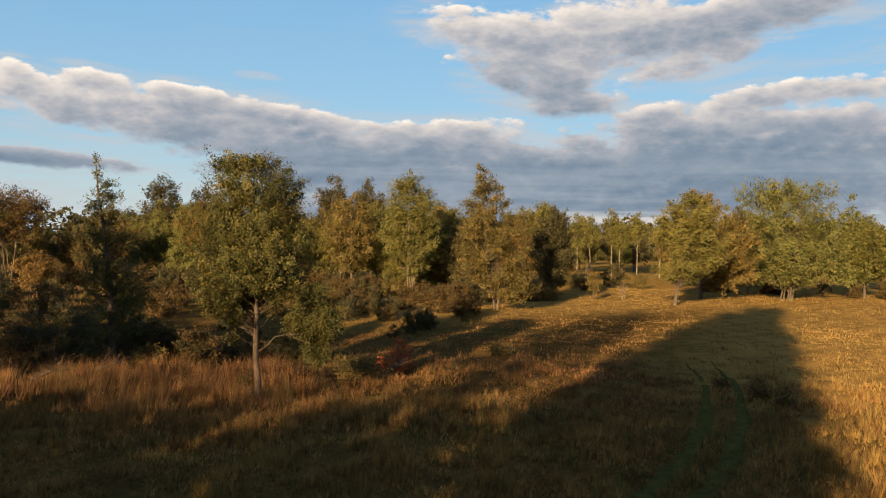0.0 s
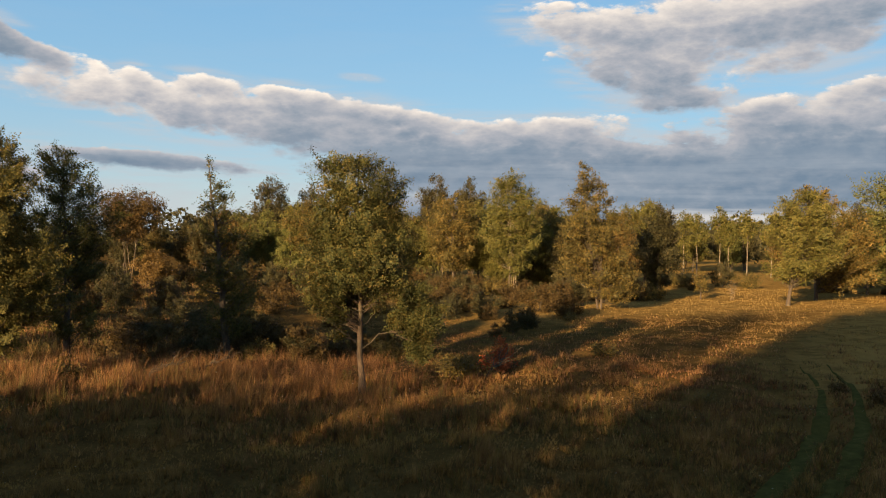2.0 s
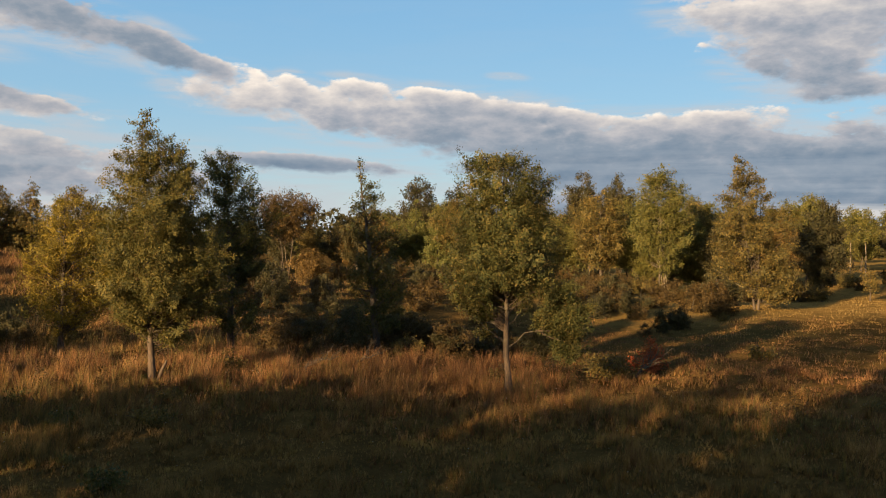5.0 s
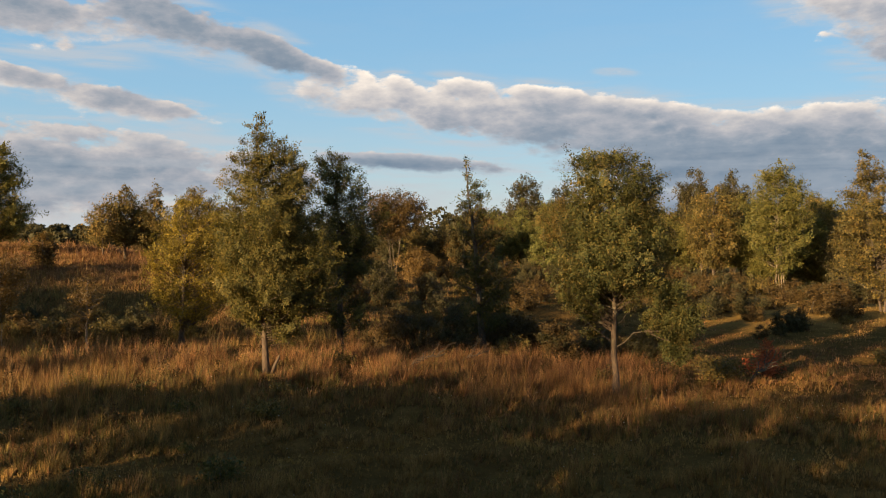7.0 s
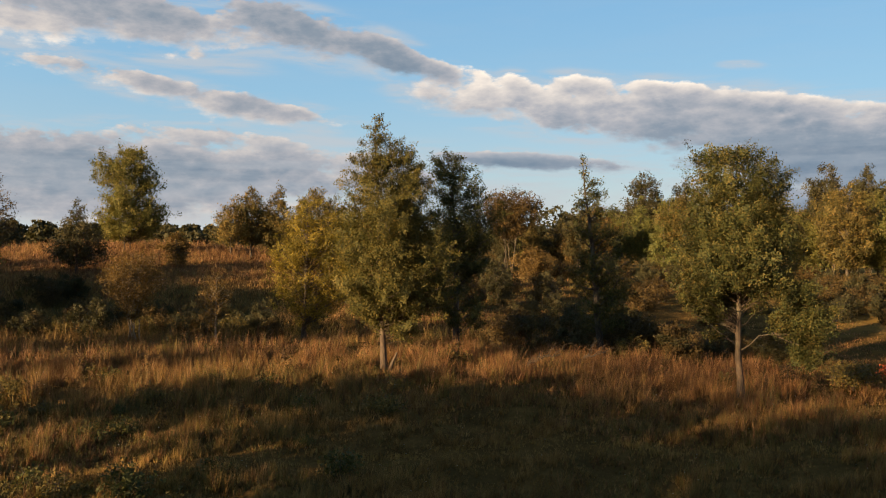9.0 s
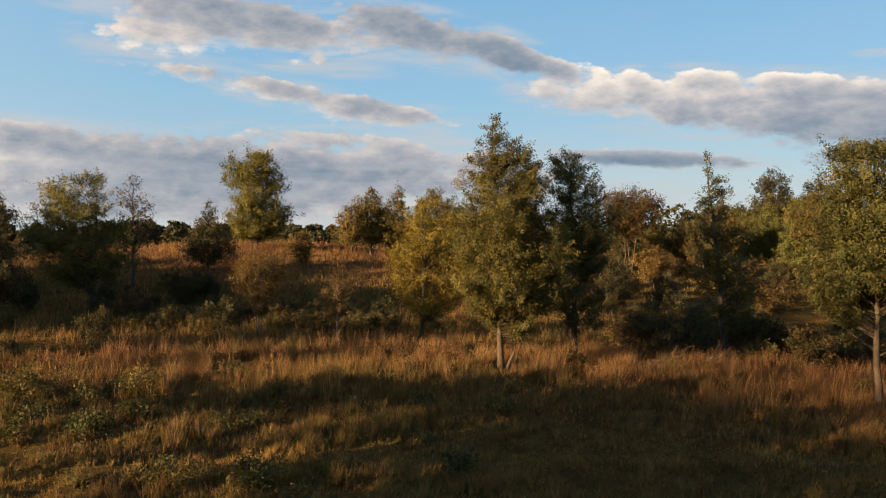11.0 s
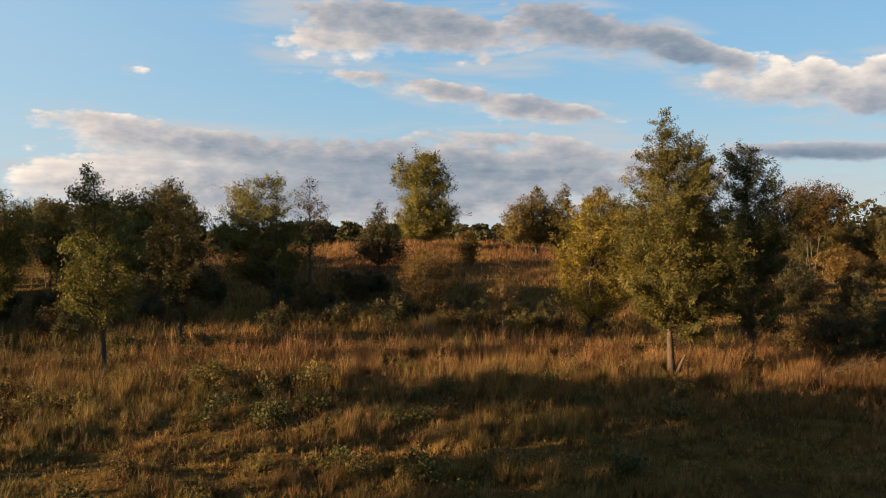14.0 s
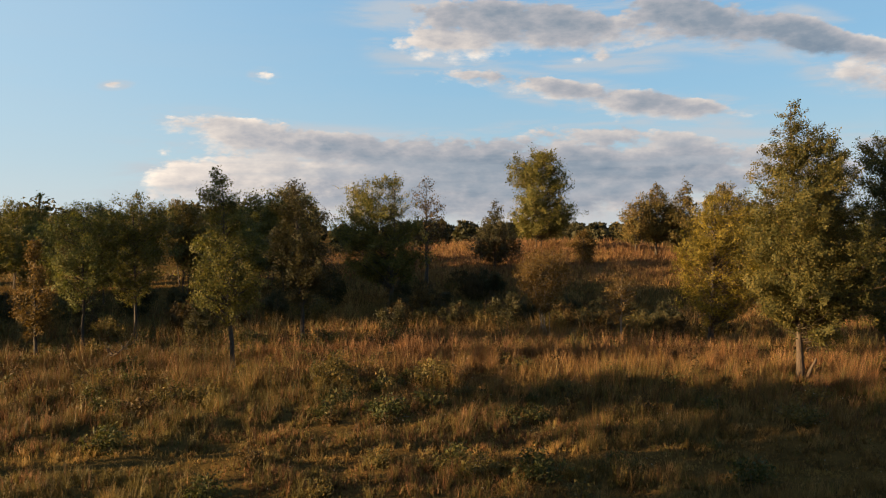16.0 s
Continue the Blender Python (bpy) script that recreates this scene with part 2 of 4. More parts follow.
def grass_material(name, stops, patch_col):
    m, n = material(name)
    geo = n.tree.nodes.new("ShaderNodeNewGeometry")
    pos = n.tree.nodes.new("ShaderNodeTexCoord").outputs["Object"]
    big, mid = n.noise(pos, 0.09, 3.0), n.noise(pos, 0.7, 3.0)
    tuft = n.noise(pos, 2.6, 2.0)
    pick = n.math("ADD", n.math("MULTIPLY", geo.outputs["Random Per Island"], 0.85), n.math("SUBTRACT", mid, 0.50))
    pick = n.math("ADD", pick, n.math("MULTIPLY_ADD", tuft, 0.75, -0.30))
    col = n.ramp(pick, stops)
    col = n.mix(n.smooth(big, 0.48, 0.66, 0.0, 0.55), col, patch_col)
    p = n.add("ShaderNodeBsdfPrincipled", {"Base Color": col, "Roughness": 0.62, "Specular IOR Level": 0.3})
    tr = n.add("ShaderNodeBsdfTranslucent", {"Color": col})
    finish(n, n.add("ShaderNodeMixShader", {0: 0.3, 1: p.outputs[0], 2: tr.outputs[0]}).outputs[0])
    return m


GRASS_GOLD = grass_material("grass_gold", [(0.0, (0.069, 0.039, 0.010)), (0.35, (0.154, 0.087, 0.022)), (0.7, (0.248, 0.141, 0.038)), (1.0, (0.344, 0.207, 0.072))], (0.138, 0.086, 0.022))
GRASS_RUSSET = grass_material("grass_russet", [(0.0, (0.048, 0.023, 0.009)), (0.4, (0.117, 0.053, 0.018)), (0.75, (0.211, 0.103, 0.036)), (1.0, (0.335, 0.180, 0.074))], (0.125, 0.064, 0.021))
GRASS_GREEN = grass_material("grass_green", [(0.0, (0.035, 0.030, 0.008)), (0.45, (0.093, 0.073, 0.017)), (1.0, (0.193, 0.137, 0.032))], (0.107, 0.071, 0.017))

# the field's own pale straw, made brighter to carry its sunlight
GRASS_FIELD = grass_material("grass_field", [(0.0, (0.150, 0.092, 0.024)), (0.5, (0.235, 0.146, 0.037)), (1.0, (0.335, 0.212, 0.060))], (0.235, 0.150, 0.037))
GROUND, gn = material("ground_thatch")
gpos = gn.tree.nodes.new("ShaderNodeTexCoord").outputs["Object"]
g1, g2, g3 = gn.noise(gpos, 0.05, 4.0), gn.noise(gpos, 0.8, 5.0, 0.65), gn.noise(gpos, 9.0, 5.0, 0.7)
gcol = gn.ramp(gn.math("ADD", gn.math("MULTIPLY", g2, 0.6), gn.math("MULTIPLY", g3, 0.45)), [(0.3, (0.026, 0.018, 0.008)), (0.52, (0.072, 0.044, 0.015)), (0.74, (0.165, 0.096, 0.031))])
gcol = gn.mix(gn.smooth(g1, 0.46, 0.64, 0.0, 0.4), gcol, (0.062, 0.054, 0.018))
gxyz = gn.add("ShaderNodeSeparateXYZ", {0: gpos}).outputs
gcol = gn.mix(gn.math("MULTIPLY", gn.smooth(gxyz[2], 0.6, 2.0), gn.smooth(g2, 0.3, 0.6, 0.35, 0.9)), gcol, (0.150, 0.078, 0.029))
# field gold, edged along the sun's direction, so sunlit ground is painted lighter
across_light = gn.math("MULTIPLY_ADD", gxyz[1], -0.743, gn.math("MULTIPLY", gxyz[0], 0.669))
field = gn.math("MULTIPLY", gn.math("MAXIMUM", gn.smooth(across_light, -8.0, 0.0), gn.smooth(gxyz[1], 46.0, 60.0)), gn.smooth(gxyz[0], 16.0, 30.0))
field = gn.math("MULTIPLY", field, gn.smooth(g2, 0.3, 0.6, 0.35, 0.9))
gcol = gn.mix(field, gcol, (0.240, 0.150, 0.046))
gbump = gn.add("ShaderNodeBump", {"Strength": 0.8, "Distance": 0.12, "Height": gn.math("ADD", g2, gn.math("MULTIPLY", g3, 0.5))})
finish(gn, gn.add("ShaderNodeBsdfPrincipled", {"Base Color": gcol, "Roughness": 0.95, "Specular IOR Level": 0.0, "Normal": gbump.outputs[0]}).outputs[0])

# ---- mesh helpers ----


def mesh_from(name, verts, faces, mat, smooth=False):
    """One mesh from arrays; faces all have the same number of corners."""
    verts, faces = np.asarray(verts, np.float32), np.asarray(faces, np.int32)
    me = bpy.data.meshes.new(name)
    k = faces.shape[1]
    me.vertices.add(len(verts))
    me.vertices.foreach_set("co", verts.ravel())
    me.loops.add(faces.size)
    me.loops.foreach_set("vertex_index", faces.ravel())
    me.polygons.add(len(faces))
    me.polygons.foreach_set("loop_start", np.arange(0, faces.size, k, dtype=np.int32))
    me.polygons.foreach_set("use_smooth", np.full(len(faces), smooth))
    me.materials.append(mat)
    me.update(calc_edges=True)
    return me


def under(name, me, parent, label=""):
    ob = new(name, me)
    ob.parent = parent
    return tagged(ob, label) if label else ob


def tube(points, radii, sides=6):
    """Verts and quads of a tapered tube along points."""
    pts, n = np.asarray(points, float), len(points)
    tang = np.gradient(pts, axis=0)
    tang /= np.linalg.norm(tang, axis=1)[:, None] + 1e-9
    ref = np.where(np.abs(tang[:, 2:3]) > 0.9, np.array([[1.0, 0, 0]]), np.array([[0, 0, 1.0]]))
    u = np.cross(tang, ref)
    u /= np.linalg.norm(u, axis=1)[:, None] + 1e-9
    v = np.cross(tang, u)
    ang = np.arange(sides) * 2 * math.pi / sides
    ring = u[:, None, :] * np.cos(ang)[None, :, None] + v[:, None, :] * np.sin(ang)[None, :, None]
    verts = (pts[:, None, :] + ring * np.asarray(radii)[:, None, None]).reshape(-1, 3)
    i, j = np.meshgrid(np.arange(n - 1), np.arange(sides), indexing="ij")
    a, b = i * sides + j, i * sides + (j + 1) % sides
    return verts, np.stack([a, b, b + sides, a + sides], -1).reshape(-1, 4)


def joined(pieces):
    verts, faces, k = [], [], 0
    for v, f in pieces:
        verts.append(v)
        faces.append(f + k)
        k += len(v)
    return np.concatenate(verts), np.concatenate(faces)


def hill(x, y):
    a = radians(-24)
    u, v = x * math.sin(a) + y * math.cos(a), x * math.cos(a) - y * math.sin(a)
    s = np.clip(1 - np.hypot((u - 95) / 50, v / 46), 0, 1)
    return 3.7 * s * s * (3 - 2 * s)


def hollow_dip(x, y):
    return 1.3 * np.exp(-((x - 12) / 12.5) ** 2 - ((y - 52) / 11.5) ** 2) + 0.7 * np.exp(-((x + 14) / 14) ** 2 - ((y - 48) / 7) ** 2) + 1.5 * np.exp(-((x - 47) / 11) ** 2 - ((y - 85) / 12) ** 2)


TRACK = np.array([(9.0, 10.5), (12.7, 13.5), (15.7, 15.7), (20.0, 19.2), (24.7, 24.0), (28.7, 29.3), (33.2, 34.7), (38.4, 39.0), (45.0, 42.6), (56, 47)])
PATH_STRIP = np.array([(-26, 6.5), (-16.6, 12.6), (-7.9, 18.0), (-1.0, 20.4), (7.0, 20.6), (12.0, 18.5)])


def off_line(x, y, line):
    """Signed distance of points from a polyline."""
    best, sign = np.full(np.shape(x), 1e9), np.zeros(np.shape(x))
    for (x0, y0), (x1, y1) in zip(line[:-1], line[1:]):
        dx, dy = x1 - x0, y1 - y0
        t = np.clip(((x - x0) * dx + (y - y0) * dy) / (dx * dx + dy * dy), 0, 1)
        d = np.hypot(x - x0 - t * dx, y - y0 - t * dy)
        c = np.sign((x - x0) * dy - (y - y0) * dx)
        sign, best = np.where(d < best, c, sign), np.minimum(d, best)
    return best * sign


def lump(x, y, s, seed):
    """Cheap smooth pattern from a few waves, about -1 to 1."""
    g = np.random.default_rng(seed)
    v = 0
    for k in range(5):
        a, f, p = g.uniform(0, 6.28), s * g.uniform(0.6, 1.7), g.uniform(0, 6.28)
        v = v + np.sin(f * (x * math.cos(a) + y * math.sin(a)) + p + 1.2 * np.sin(0.6 * f * (x * math.sin(a) - y * math.cos(a))))
    return v / 3


def ripple(x, y):
    tussock = (0.115 * lump(x, y, 2.6, 31) + 0.095 * lump(x, y, 1.1, 32)) * np.clip(1.5 - np.hypot(x, y) / 60, 0.25, 1)
    return tussock + 0.10 * np.sin(0.31 * x + 1.3 * np.sin(0.17 * y)) * np.cos(0.27 * y + 0.9) + 0.05 * np.sin(0.83 * x - 0.6 * y)


def ground_z(x, y):
    x, y = np.asarray(x, float), np.asarray(y, float)
    far = np.clip(1.2 - np.hypot(x, y) / 200, 0, 1)
    ruts = sum(np.exp(-((np.abs(off_line(x, y, TRACK)) - 0.55) / 0.3) ** 2) for _ in (0,)) * 0.03
    return hill(x, y) - hollow_dip(x, y) + ripple(x, y) * far - ruts


# ---- ground: one sheet to the horizon ----
RINGS = np.concatenate([np.linspace(1.0, 70, 140), np.geomspace(71, 4500, 90)])
STEPS = 360
TH = np.linspace(0, 2 * math.pi, STEPS, endpoint=False)
gx, gy = RINGS[:, None] * np.sin(TH), RINGS[:, None] * np.cos(TH) - 3.0
gverts = np.stack([gx, gy, ground_z(gx, gy)], -1).reshape(-1, 3)
ii, jj = np.meshgrid(np.arange(len(RINGS) - 1), np.arange(STEPS), indexing="ij")
qa, qb = ii * STEPS + jj, ii * STEPS + (jj + 1) % STEPS
gfaces = np.stack([qa, qa + STEPS, qb + STEPS, qb], -1).reshape(-1, 4)
gverts[:STEPS] = (0, -3, float(ground_z(0, -3)))
ground = new("ground", mesh_from("ground", gverts, gfaces, GROUND, True))
tagged(ground, "uneven meadow ground of brown thatch and soil", "ground", kind="structure")

RUT, rn = material("rut_green_soil")
rpos = rn.tree.nodes.new("ShaderNodeTexCoord").outputs["Object"]
rcol = rn.ramp(rn.noise(rpos, 3.0, 6.0, 0.65), [(0.3, (0.036, 0.036, 0.012)), (0.55, (0.062, 0.060, 0.018)), (0.8, (0.105, 0.088, 0.030))])
rbump = rn.add("ShaderNodeBump", {"Strength": 0.7, "Distance": 0.05, "Height": rn.noise(rpos, 14.0, 5.0, 0.7)})
finish(rn, rn.add("ShaderNodeBsdfPrincipled", {"Base Color": rcol, "Roughness": 0.95, "Specular IOR Level": 0.0, "Normal": rbump.outputs[0]}).outputs[0])


def smooth_line(line, count):
    t = np.linspace(0, len(line) - 1, count)
    pts = np.stack([np.interp(t, np.arange(len(line)), line[:, k]) for k in (0, 1)], 1)
    for _ in range(24):
        pts[1:-1] = 0.25 * pts[:-2] + 0.5 * pts[1:-1] + 0.25 * pts[2:]
    return pts


mid_line = smooth_line(TRACK[:6], 160)
along = np.gradient(mid_line, axis=0)
along /= np.linalg.norm(along, axis=1)[:, None]
across = np.stack([along[:, 1], -along[:, 0]], 1)
for shift in (-0.55, 0.55):
    fade = np.clip((160 - np.arange(160)) / 70, 0.0, 1)[:, None]
    rows = [mid_line + across * (shift + w * fade) for w in (-0.30, -0.18, 0.0, 0.18, 0.30)]
    rv = np.stack([np.column_stack([r, ground_z(r[:, 0], r[:, 1]) + 0.05 + (-0.10 if k in (0, 4) else 0.0)]) for k, r in enumerate(rows)], 1).reshape(-1, 3)
    q = (np.arange(159)[:, None] * 5 + np.arange(4)[None]).ravel()
    tagged(new("wheel_rut", mesh_from("wheel_rut", rv, np.stack([q, q + 5, q + 6, q + 1], 1), RUT, True)), "worn green-brown wheel rut of a field track", "track", "wheel ruts", "structure")

# ---- where grass stands, and how high ----


def tufts(rng, n, r0, r1, a0=-64, a1=64):
    az_ = np.radians(rng.uniform(a0, a1, n))
    r = np.sqrt(rng.uniform(r0 * r0, r1 * r1, n))
    x, y = r * np.sin(az_), r * np.cos(az_)
    rut = np.abs(np.abs(off_line(x, y, TRACK)) - 0.55) < 0.2
    keep = (rng.uniform(-1.1, 0.5, n) - 0.5 * np.clip((28 - r) / 6, 0, 1) + 1.3 * rut) < 0.9 * lump(x, y, 3.4, 41) + 0.4 * lump(x, y, 1.2, 42) + 0.7 * lump(x, y, 9.0, 43)
    return x[keep], y[keep], r[keep]


def grass_height(x, y, r):
    tall = 0.25 + 0.27 * np.clip((r - 23.5) / 6, 0, 1) * np.clip((14 - x) / 6, 0, 1)
    tall = tall * (1 - 0.45 * np.clip((r - 50) / 12, 0, 1)) + 0.22 * np.clip(hill(x, y) / 1.2, 0, 1)
    tall = np.where(x > 11, 0.25 - 0.13 * np.clip((r - 28) / 18, 0, 1), tall)
    tall = tall * np.clip(1 + 0.25 * lump(x, y, 0.5, 3) + 0.46 * lump(x, y, 1.5, 4) + 0.50 * lump(x, y, 3.6, 5), 0.2, 1.7) * np.clip(1 + 0.55 * lump(x, y, 7.5, 6), 0.35, 1.6)
    strip = np.exp(-(off_line(x, y, PATH_STRIP) / 0.9) ** 2)
    tall = tall * (1 - 0.5 * strip)
    track = np.exp(-((np.abs(off_line(x, y, TRACK)) - 0.55) / 0.45) ** 2)
    return np.maximum(tall * (1 - 0.62 * track), 0.07)


# ---- trees ----
PROFILES = {}  # height fraction, reach left, reach right (of the crown's width)
PROFILES["oval"] = [(0.20, 0.12, 0.12), (0.32, 0.42, 0.42), (0.5, 0.50, 0.48), (0.7, 0.45, 0.46), (0.86, 0.32, 0.30), (1.0, 0.06, 0.06)]
PROFILES["vase"] = [(0.28, 0.10, 0.10), (0.42, 0.34, 0.30), (0.6, 0.46, 0.44), (0.78, 0.50, 0.48), (0.92, 0.34, 0.36), (1.0, 0.08, 0.10)]
PROFILES["slender"] = [(0.18, 0.20, 0.20), (0.30, 0.46, 0.44), (0.45, 0.50, 0.48), (0.60, 0.34, 0.36), (0.75, 0.22, 0.20), (0.88, 0.14, 0.13), (1.0, 0.02, 0.03)]
PROFILES["spire"] = [(0.16, 0.30, 0.40), (0.3, 0.48, 0.50), (0.5, 0.44, 0.44), (0.66, 0.34, 0.30), (0.78, 0.20, 0.16), (0.9, 0.13, 0.12), (1.0, 0.03, 0.02)]
PROFILES["bush"] = [(0.02, 0.34, 0.34), (0.25, 0.48, 0.48), (0.55, 0.48, 0.50), (0.8, 0.34, 0.36), (1.0, 0.08, 0.08)]
PROFILES["low"] = [(0.0, 0.46, 0.46), (0.4, 0.5, 0.5), (0.8, 0.34, 0.34), (1.0, 0.1, 0.1)]
PROFILES["crest"] = [(0.52, 0.2, 0.2), (0.64, 0.42, 0.42), (0.8, 0.5, 0.46), (0.92, 0.34, 0.34), (1.0, 0.1, 0.1)]
PROFILES["block"] = [(0.0, 0.5, 0.5), (0.8, 0.5, 0.5), (0.93, 0.46, 0.46), (1.0, 0.36, 0.36)]
PROFILES["canopy"] = [(0.62, 0.3, 0.3), (0.68, 0.46, 0.46), (0.85, 0.5, 0.5), (1.0, 0.3, 0.3)]
PROFILES["parasol"] = [(0.80, 0.3, 0.3), (0.85, 0.5, 0.5), (0.95, 0.5, 0.5), (1.0, 0.3, 0.3)]
PROFILES["umbrella"] = [(0.72, 0.2, 0.2), (0.78, 0.46, 0.46), (0.9, 0.5, 0.5), (1.0, 0.3, 0.3)]


def curve_points(a, b, bow, steps, rng, wob):
    a, b = np.asarray(a, float), np.asarray(b, float)
    t = np.linspace(0, 1, steps)[:, None]
    p = a + (b - a) * t + np.array([0, 0, 1.0]) * (bow * np.linalg.norm(b - a)) * (t * (1 - t)) * 2
    p[1:-1] += rng.normal(0, wob * np.linalg.norm(b - a), (steps - 2, 3))
    return p


def outline_of(lobes, height):
    """Reach of a crown to the left and right at each height, from its lobes: across, up, half width, half height."""
    lb = np.array(lobes)
    z = np.linspace(0, 1, 61)
    d = 1 - ((z[:, None] * height - lb[:, 1]) / (lb[:, 3] * 1.12)) ** 2
    half = np.where(d > 0, lb[:, 2] * np.sqrt(np.maximum(d, 0)), -9)
    left, right = np.max(half - lb[:, 0], 1), np.max(half + lb[:, 0], 1)
    left, right = np.maximum(left, 0), np.maximum(right, 0)
    k = np.array([1, 2, 3, 2, 1]) / 9
    left, right = np.convolve(np.pad(left, 2, "edge"), k, "valid"), np.convolve(np.pad(right, 2, "edge"), k, "valid")
    return np.stack([z, left, right], 1)[left + right > 0.12]


def make_tree(name, seed, height, width, profile, leaf_mat, bark=None, leaf=0.10, density=4.0, clumps=60, stems=1, trunk=None,
              lean=0.0, limbs=7, lobes=(), twigs=999, fork=0.0, cap=40000, rise=0.62, shape=(), extra=(), bare=0.0, label="", category="tree", group=""):
    """A tree or shrub standing at the origin: an Empty with trunk, limbs, branching and crown.
    The outline is a profile, or a shape: height, reach left, reach right in metres.
    Boughs leave the trunk and climb to the crown's outline; leaves sit on short twigs along them."""
    rng = np.random.default_rng(seed)
    bark = bark or BARK
    trunk = trunk or 0.014 * height + 0.02
    if shape:
        prof = np.array(shape) / np.array([height, 1, 1])
        lean = 0.5 * (prof[-1, 2] - prof[-1, 1]) / height
    elif lobes:
        prof = outline_of(lobes, height)
        lean = 0.5 * (prof[-1, 2] - prof[-1, 1]) / height
    else:
        prof = np.array(PROFILES[profile]) * np.array([1, width, width])
    z_lo, z_hi = prof[0, 0], prof[-1, 0]
    n = int(clumps * 1.5)
    zs = np.linspace(z_lo, z_hi, 80)
    breadth = np.interp(zs, prof[:, 0], prof[:, 1] + prof[:, 2])
    outline = breadth.mean() * (z_hi - z_lo) * height
    zz = np.sort(rng.choice(zs, n, p=(breadth + 0.15 * breadth.max()) / (breadth + 0.15 * breadth.max()).sum()) + rng.uniform(-0.008, 0.008, n))
    left, right = np.interp(zz, prof[:, 0], prof[:, 1]), np.interp(zz, prof[:, 0], prof[:, 2])
    phi = rng.uniform(0, 2 * math.pi, n)
    depth = np.clip((left + right) / 2, 0.03 * width, 0.5 * width)
    rr = rng.uniform(0.02, 1.0, n) ** 0.36 * np.where(rng.uniform(0, 1, n) < 0.16, 1.07, 0.90)
    mid = (right - left) / 2
    ends = np.stack([mid + np.cos(phi) * rr * (left + right) / 2, np.sin(phi) * rr * depth, zz * height], 1)
    side = [-1] * n
    for kk, (dx, ez, ew, eh) in enumerate(extra):  # boughs that hang apart from the main outline
        m = max(3, int(n * 1.7 * ew * eh * 3.1 / outline))
        ball = rng.normal(0, 1, (m, 3))
        ball *= (rng.uniform(0.05, 1, m) ** 0.4 / np.linalg.norm(ball, axis=1))[:, None]
        ends = np.concatenate([ends, np.array([dx, -0.2 * ew, ez]) + ball * np.array([ew, ew, eh]) * 0.85])
        left, right = np.append(left, np.full(m, ew)), np.append(right, np.full(m, ew))
        outline += ew * eh * 3.1
        side += [kk] * m
    n = len(ends)
    front = (ends[:, 2] < bare * height) & (np.abs(ends[:, 0]) < 0.5) & (ends[:, 1] < 0.4)
    ends[front, 1] = 0.5 + np.abs(ends[front, 1])
    # trunks
    stem_meshes, axis_pts, axis_rad = [], [], []
    for s in range(stems):
        spread = 0.008 * height if stems == 1 else width * 0.13
        off = np.array([rng.normal(0, 0.10 * min(stems, 4)), rng.normal(0, 0.10 * min(stems, 4)), 0]) * min(1.0, height / 7) if stems > 1 else np.zeros(3)
        tip = np.array([lean * height + rng.normal(0, spread), rng.normal(0, spread), height * (0.95 if s == 0 else rng.uniform(0.6, 0.85))])
        p = curve_points(off, tip, 0, 12, rng, 0.004)
        rad = trunk * (1 if stems == 1 else 0.42) * (1 - np.linspace(0, 1, 12)) ** 0.85 + 0.007
        rad[0] *= 1.35
        p[0, 2] -= 0.12
        stem_meshes.append(tube(p, rad, 9 if stems == 1 else 6))
        fine = np.linspace(0, 11, 60)
        axis_pts.append(np.stack([np.interp(fine, np.arange(12), p[:, k]) for k in range(3)], 1))
        axis_rad.append(np.interp(fine, np.arange(12), rad))
    # boughs
    limb_meshes, branch, tw_a, tw_b = [], [], [], []
    arms = []
    for dx, ez, ew, eh in extra:
        a = int(np.argmin(np.abs(axis_pts[0][:, 2] - max(fork * height, ez - 0.5 * abs(dx)))))
        start, thick = axis_pts[0][a], axis_rad[0][a] * 0.24
        aim = np.array([dx, -0.2 * ew, ez])
        for arm in arms:  # fork from an older arm where that is nearer
            near = arm[1:5][np.argmin(np.linalg.norm(arm[1:5] - aim, axis=1))]
            if np.linalg.norm(near - aim) < np.linalg.norm(start - aim):
                start, thick = near, 0.024
        p = curve_points(start, aim, 0.25, 8, rng, 0.025)
        limb_meshes.append(tube(p, np.linspace(thick, 0.010, 8), 6))
        arms.append(p)
    far = np.argsort(-np.hypot(ends[:, 0], ends[:, 1]) * rng.uniform(0.7, 1.0, n))
    main = set(far[:limbs].tolist())
    per = 6
    for k in range(n):
        s = int(rng.integers(stems))
        pts = axis_pts[s]
        e = ends[k]
        want = e[2] - rise * rng.uniform(0.6, 1.35) * math.hypot(e[0] - lean * e[2], e[1])
        want = max(want, min(max(0.6 * z_lo, fork) * height * rng.uniform(0.9, 1.5), 0.96 * e[2]), 0.02 * height)
        a = int(np.argmin(np.abs(pts[:, 2] - want)))
        start = pts[a]
        if side[k] >= 0:
            start = arms[side[k]][int(rng.integers(3, 8))]
        p = curve_points(start, e, rng.uniform(-0.05, 0.16), 6, rng, 0.028)
        r0 = min(axis_rad[s][a] * 0.5, trunk * (0.36 if k in main else 0.16))
        if k in main:
            limb_meshes.append(tube(p, np.linspace(r0, 0.010, 6), 6))
        elif len(branch) < twigs:
            branch.append(tube(p, np.linspace(min(r0, 0.035), 0.005, 6), 3))
        out = e - start
        run = np.linalg.norm(out) + 1e-6
        span = np.clip(0.42 * run, 0.16 * width ** 0.5, 0.26 * width) * np.clip((left[k] + right[k]) / (0.45 * width), 0.3, 1.0)
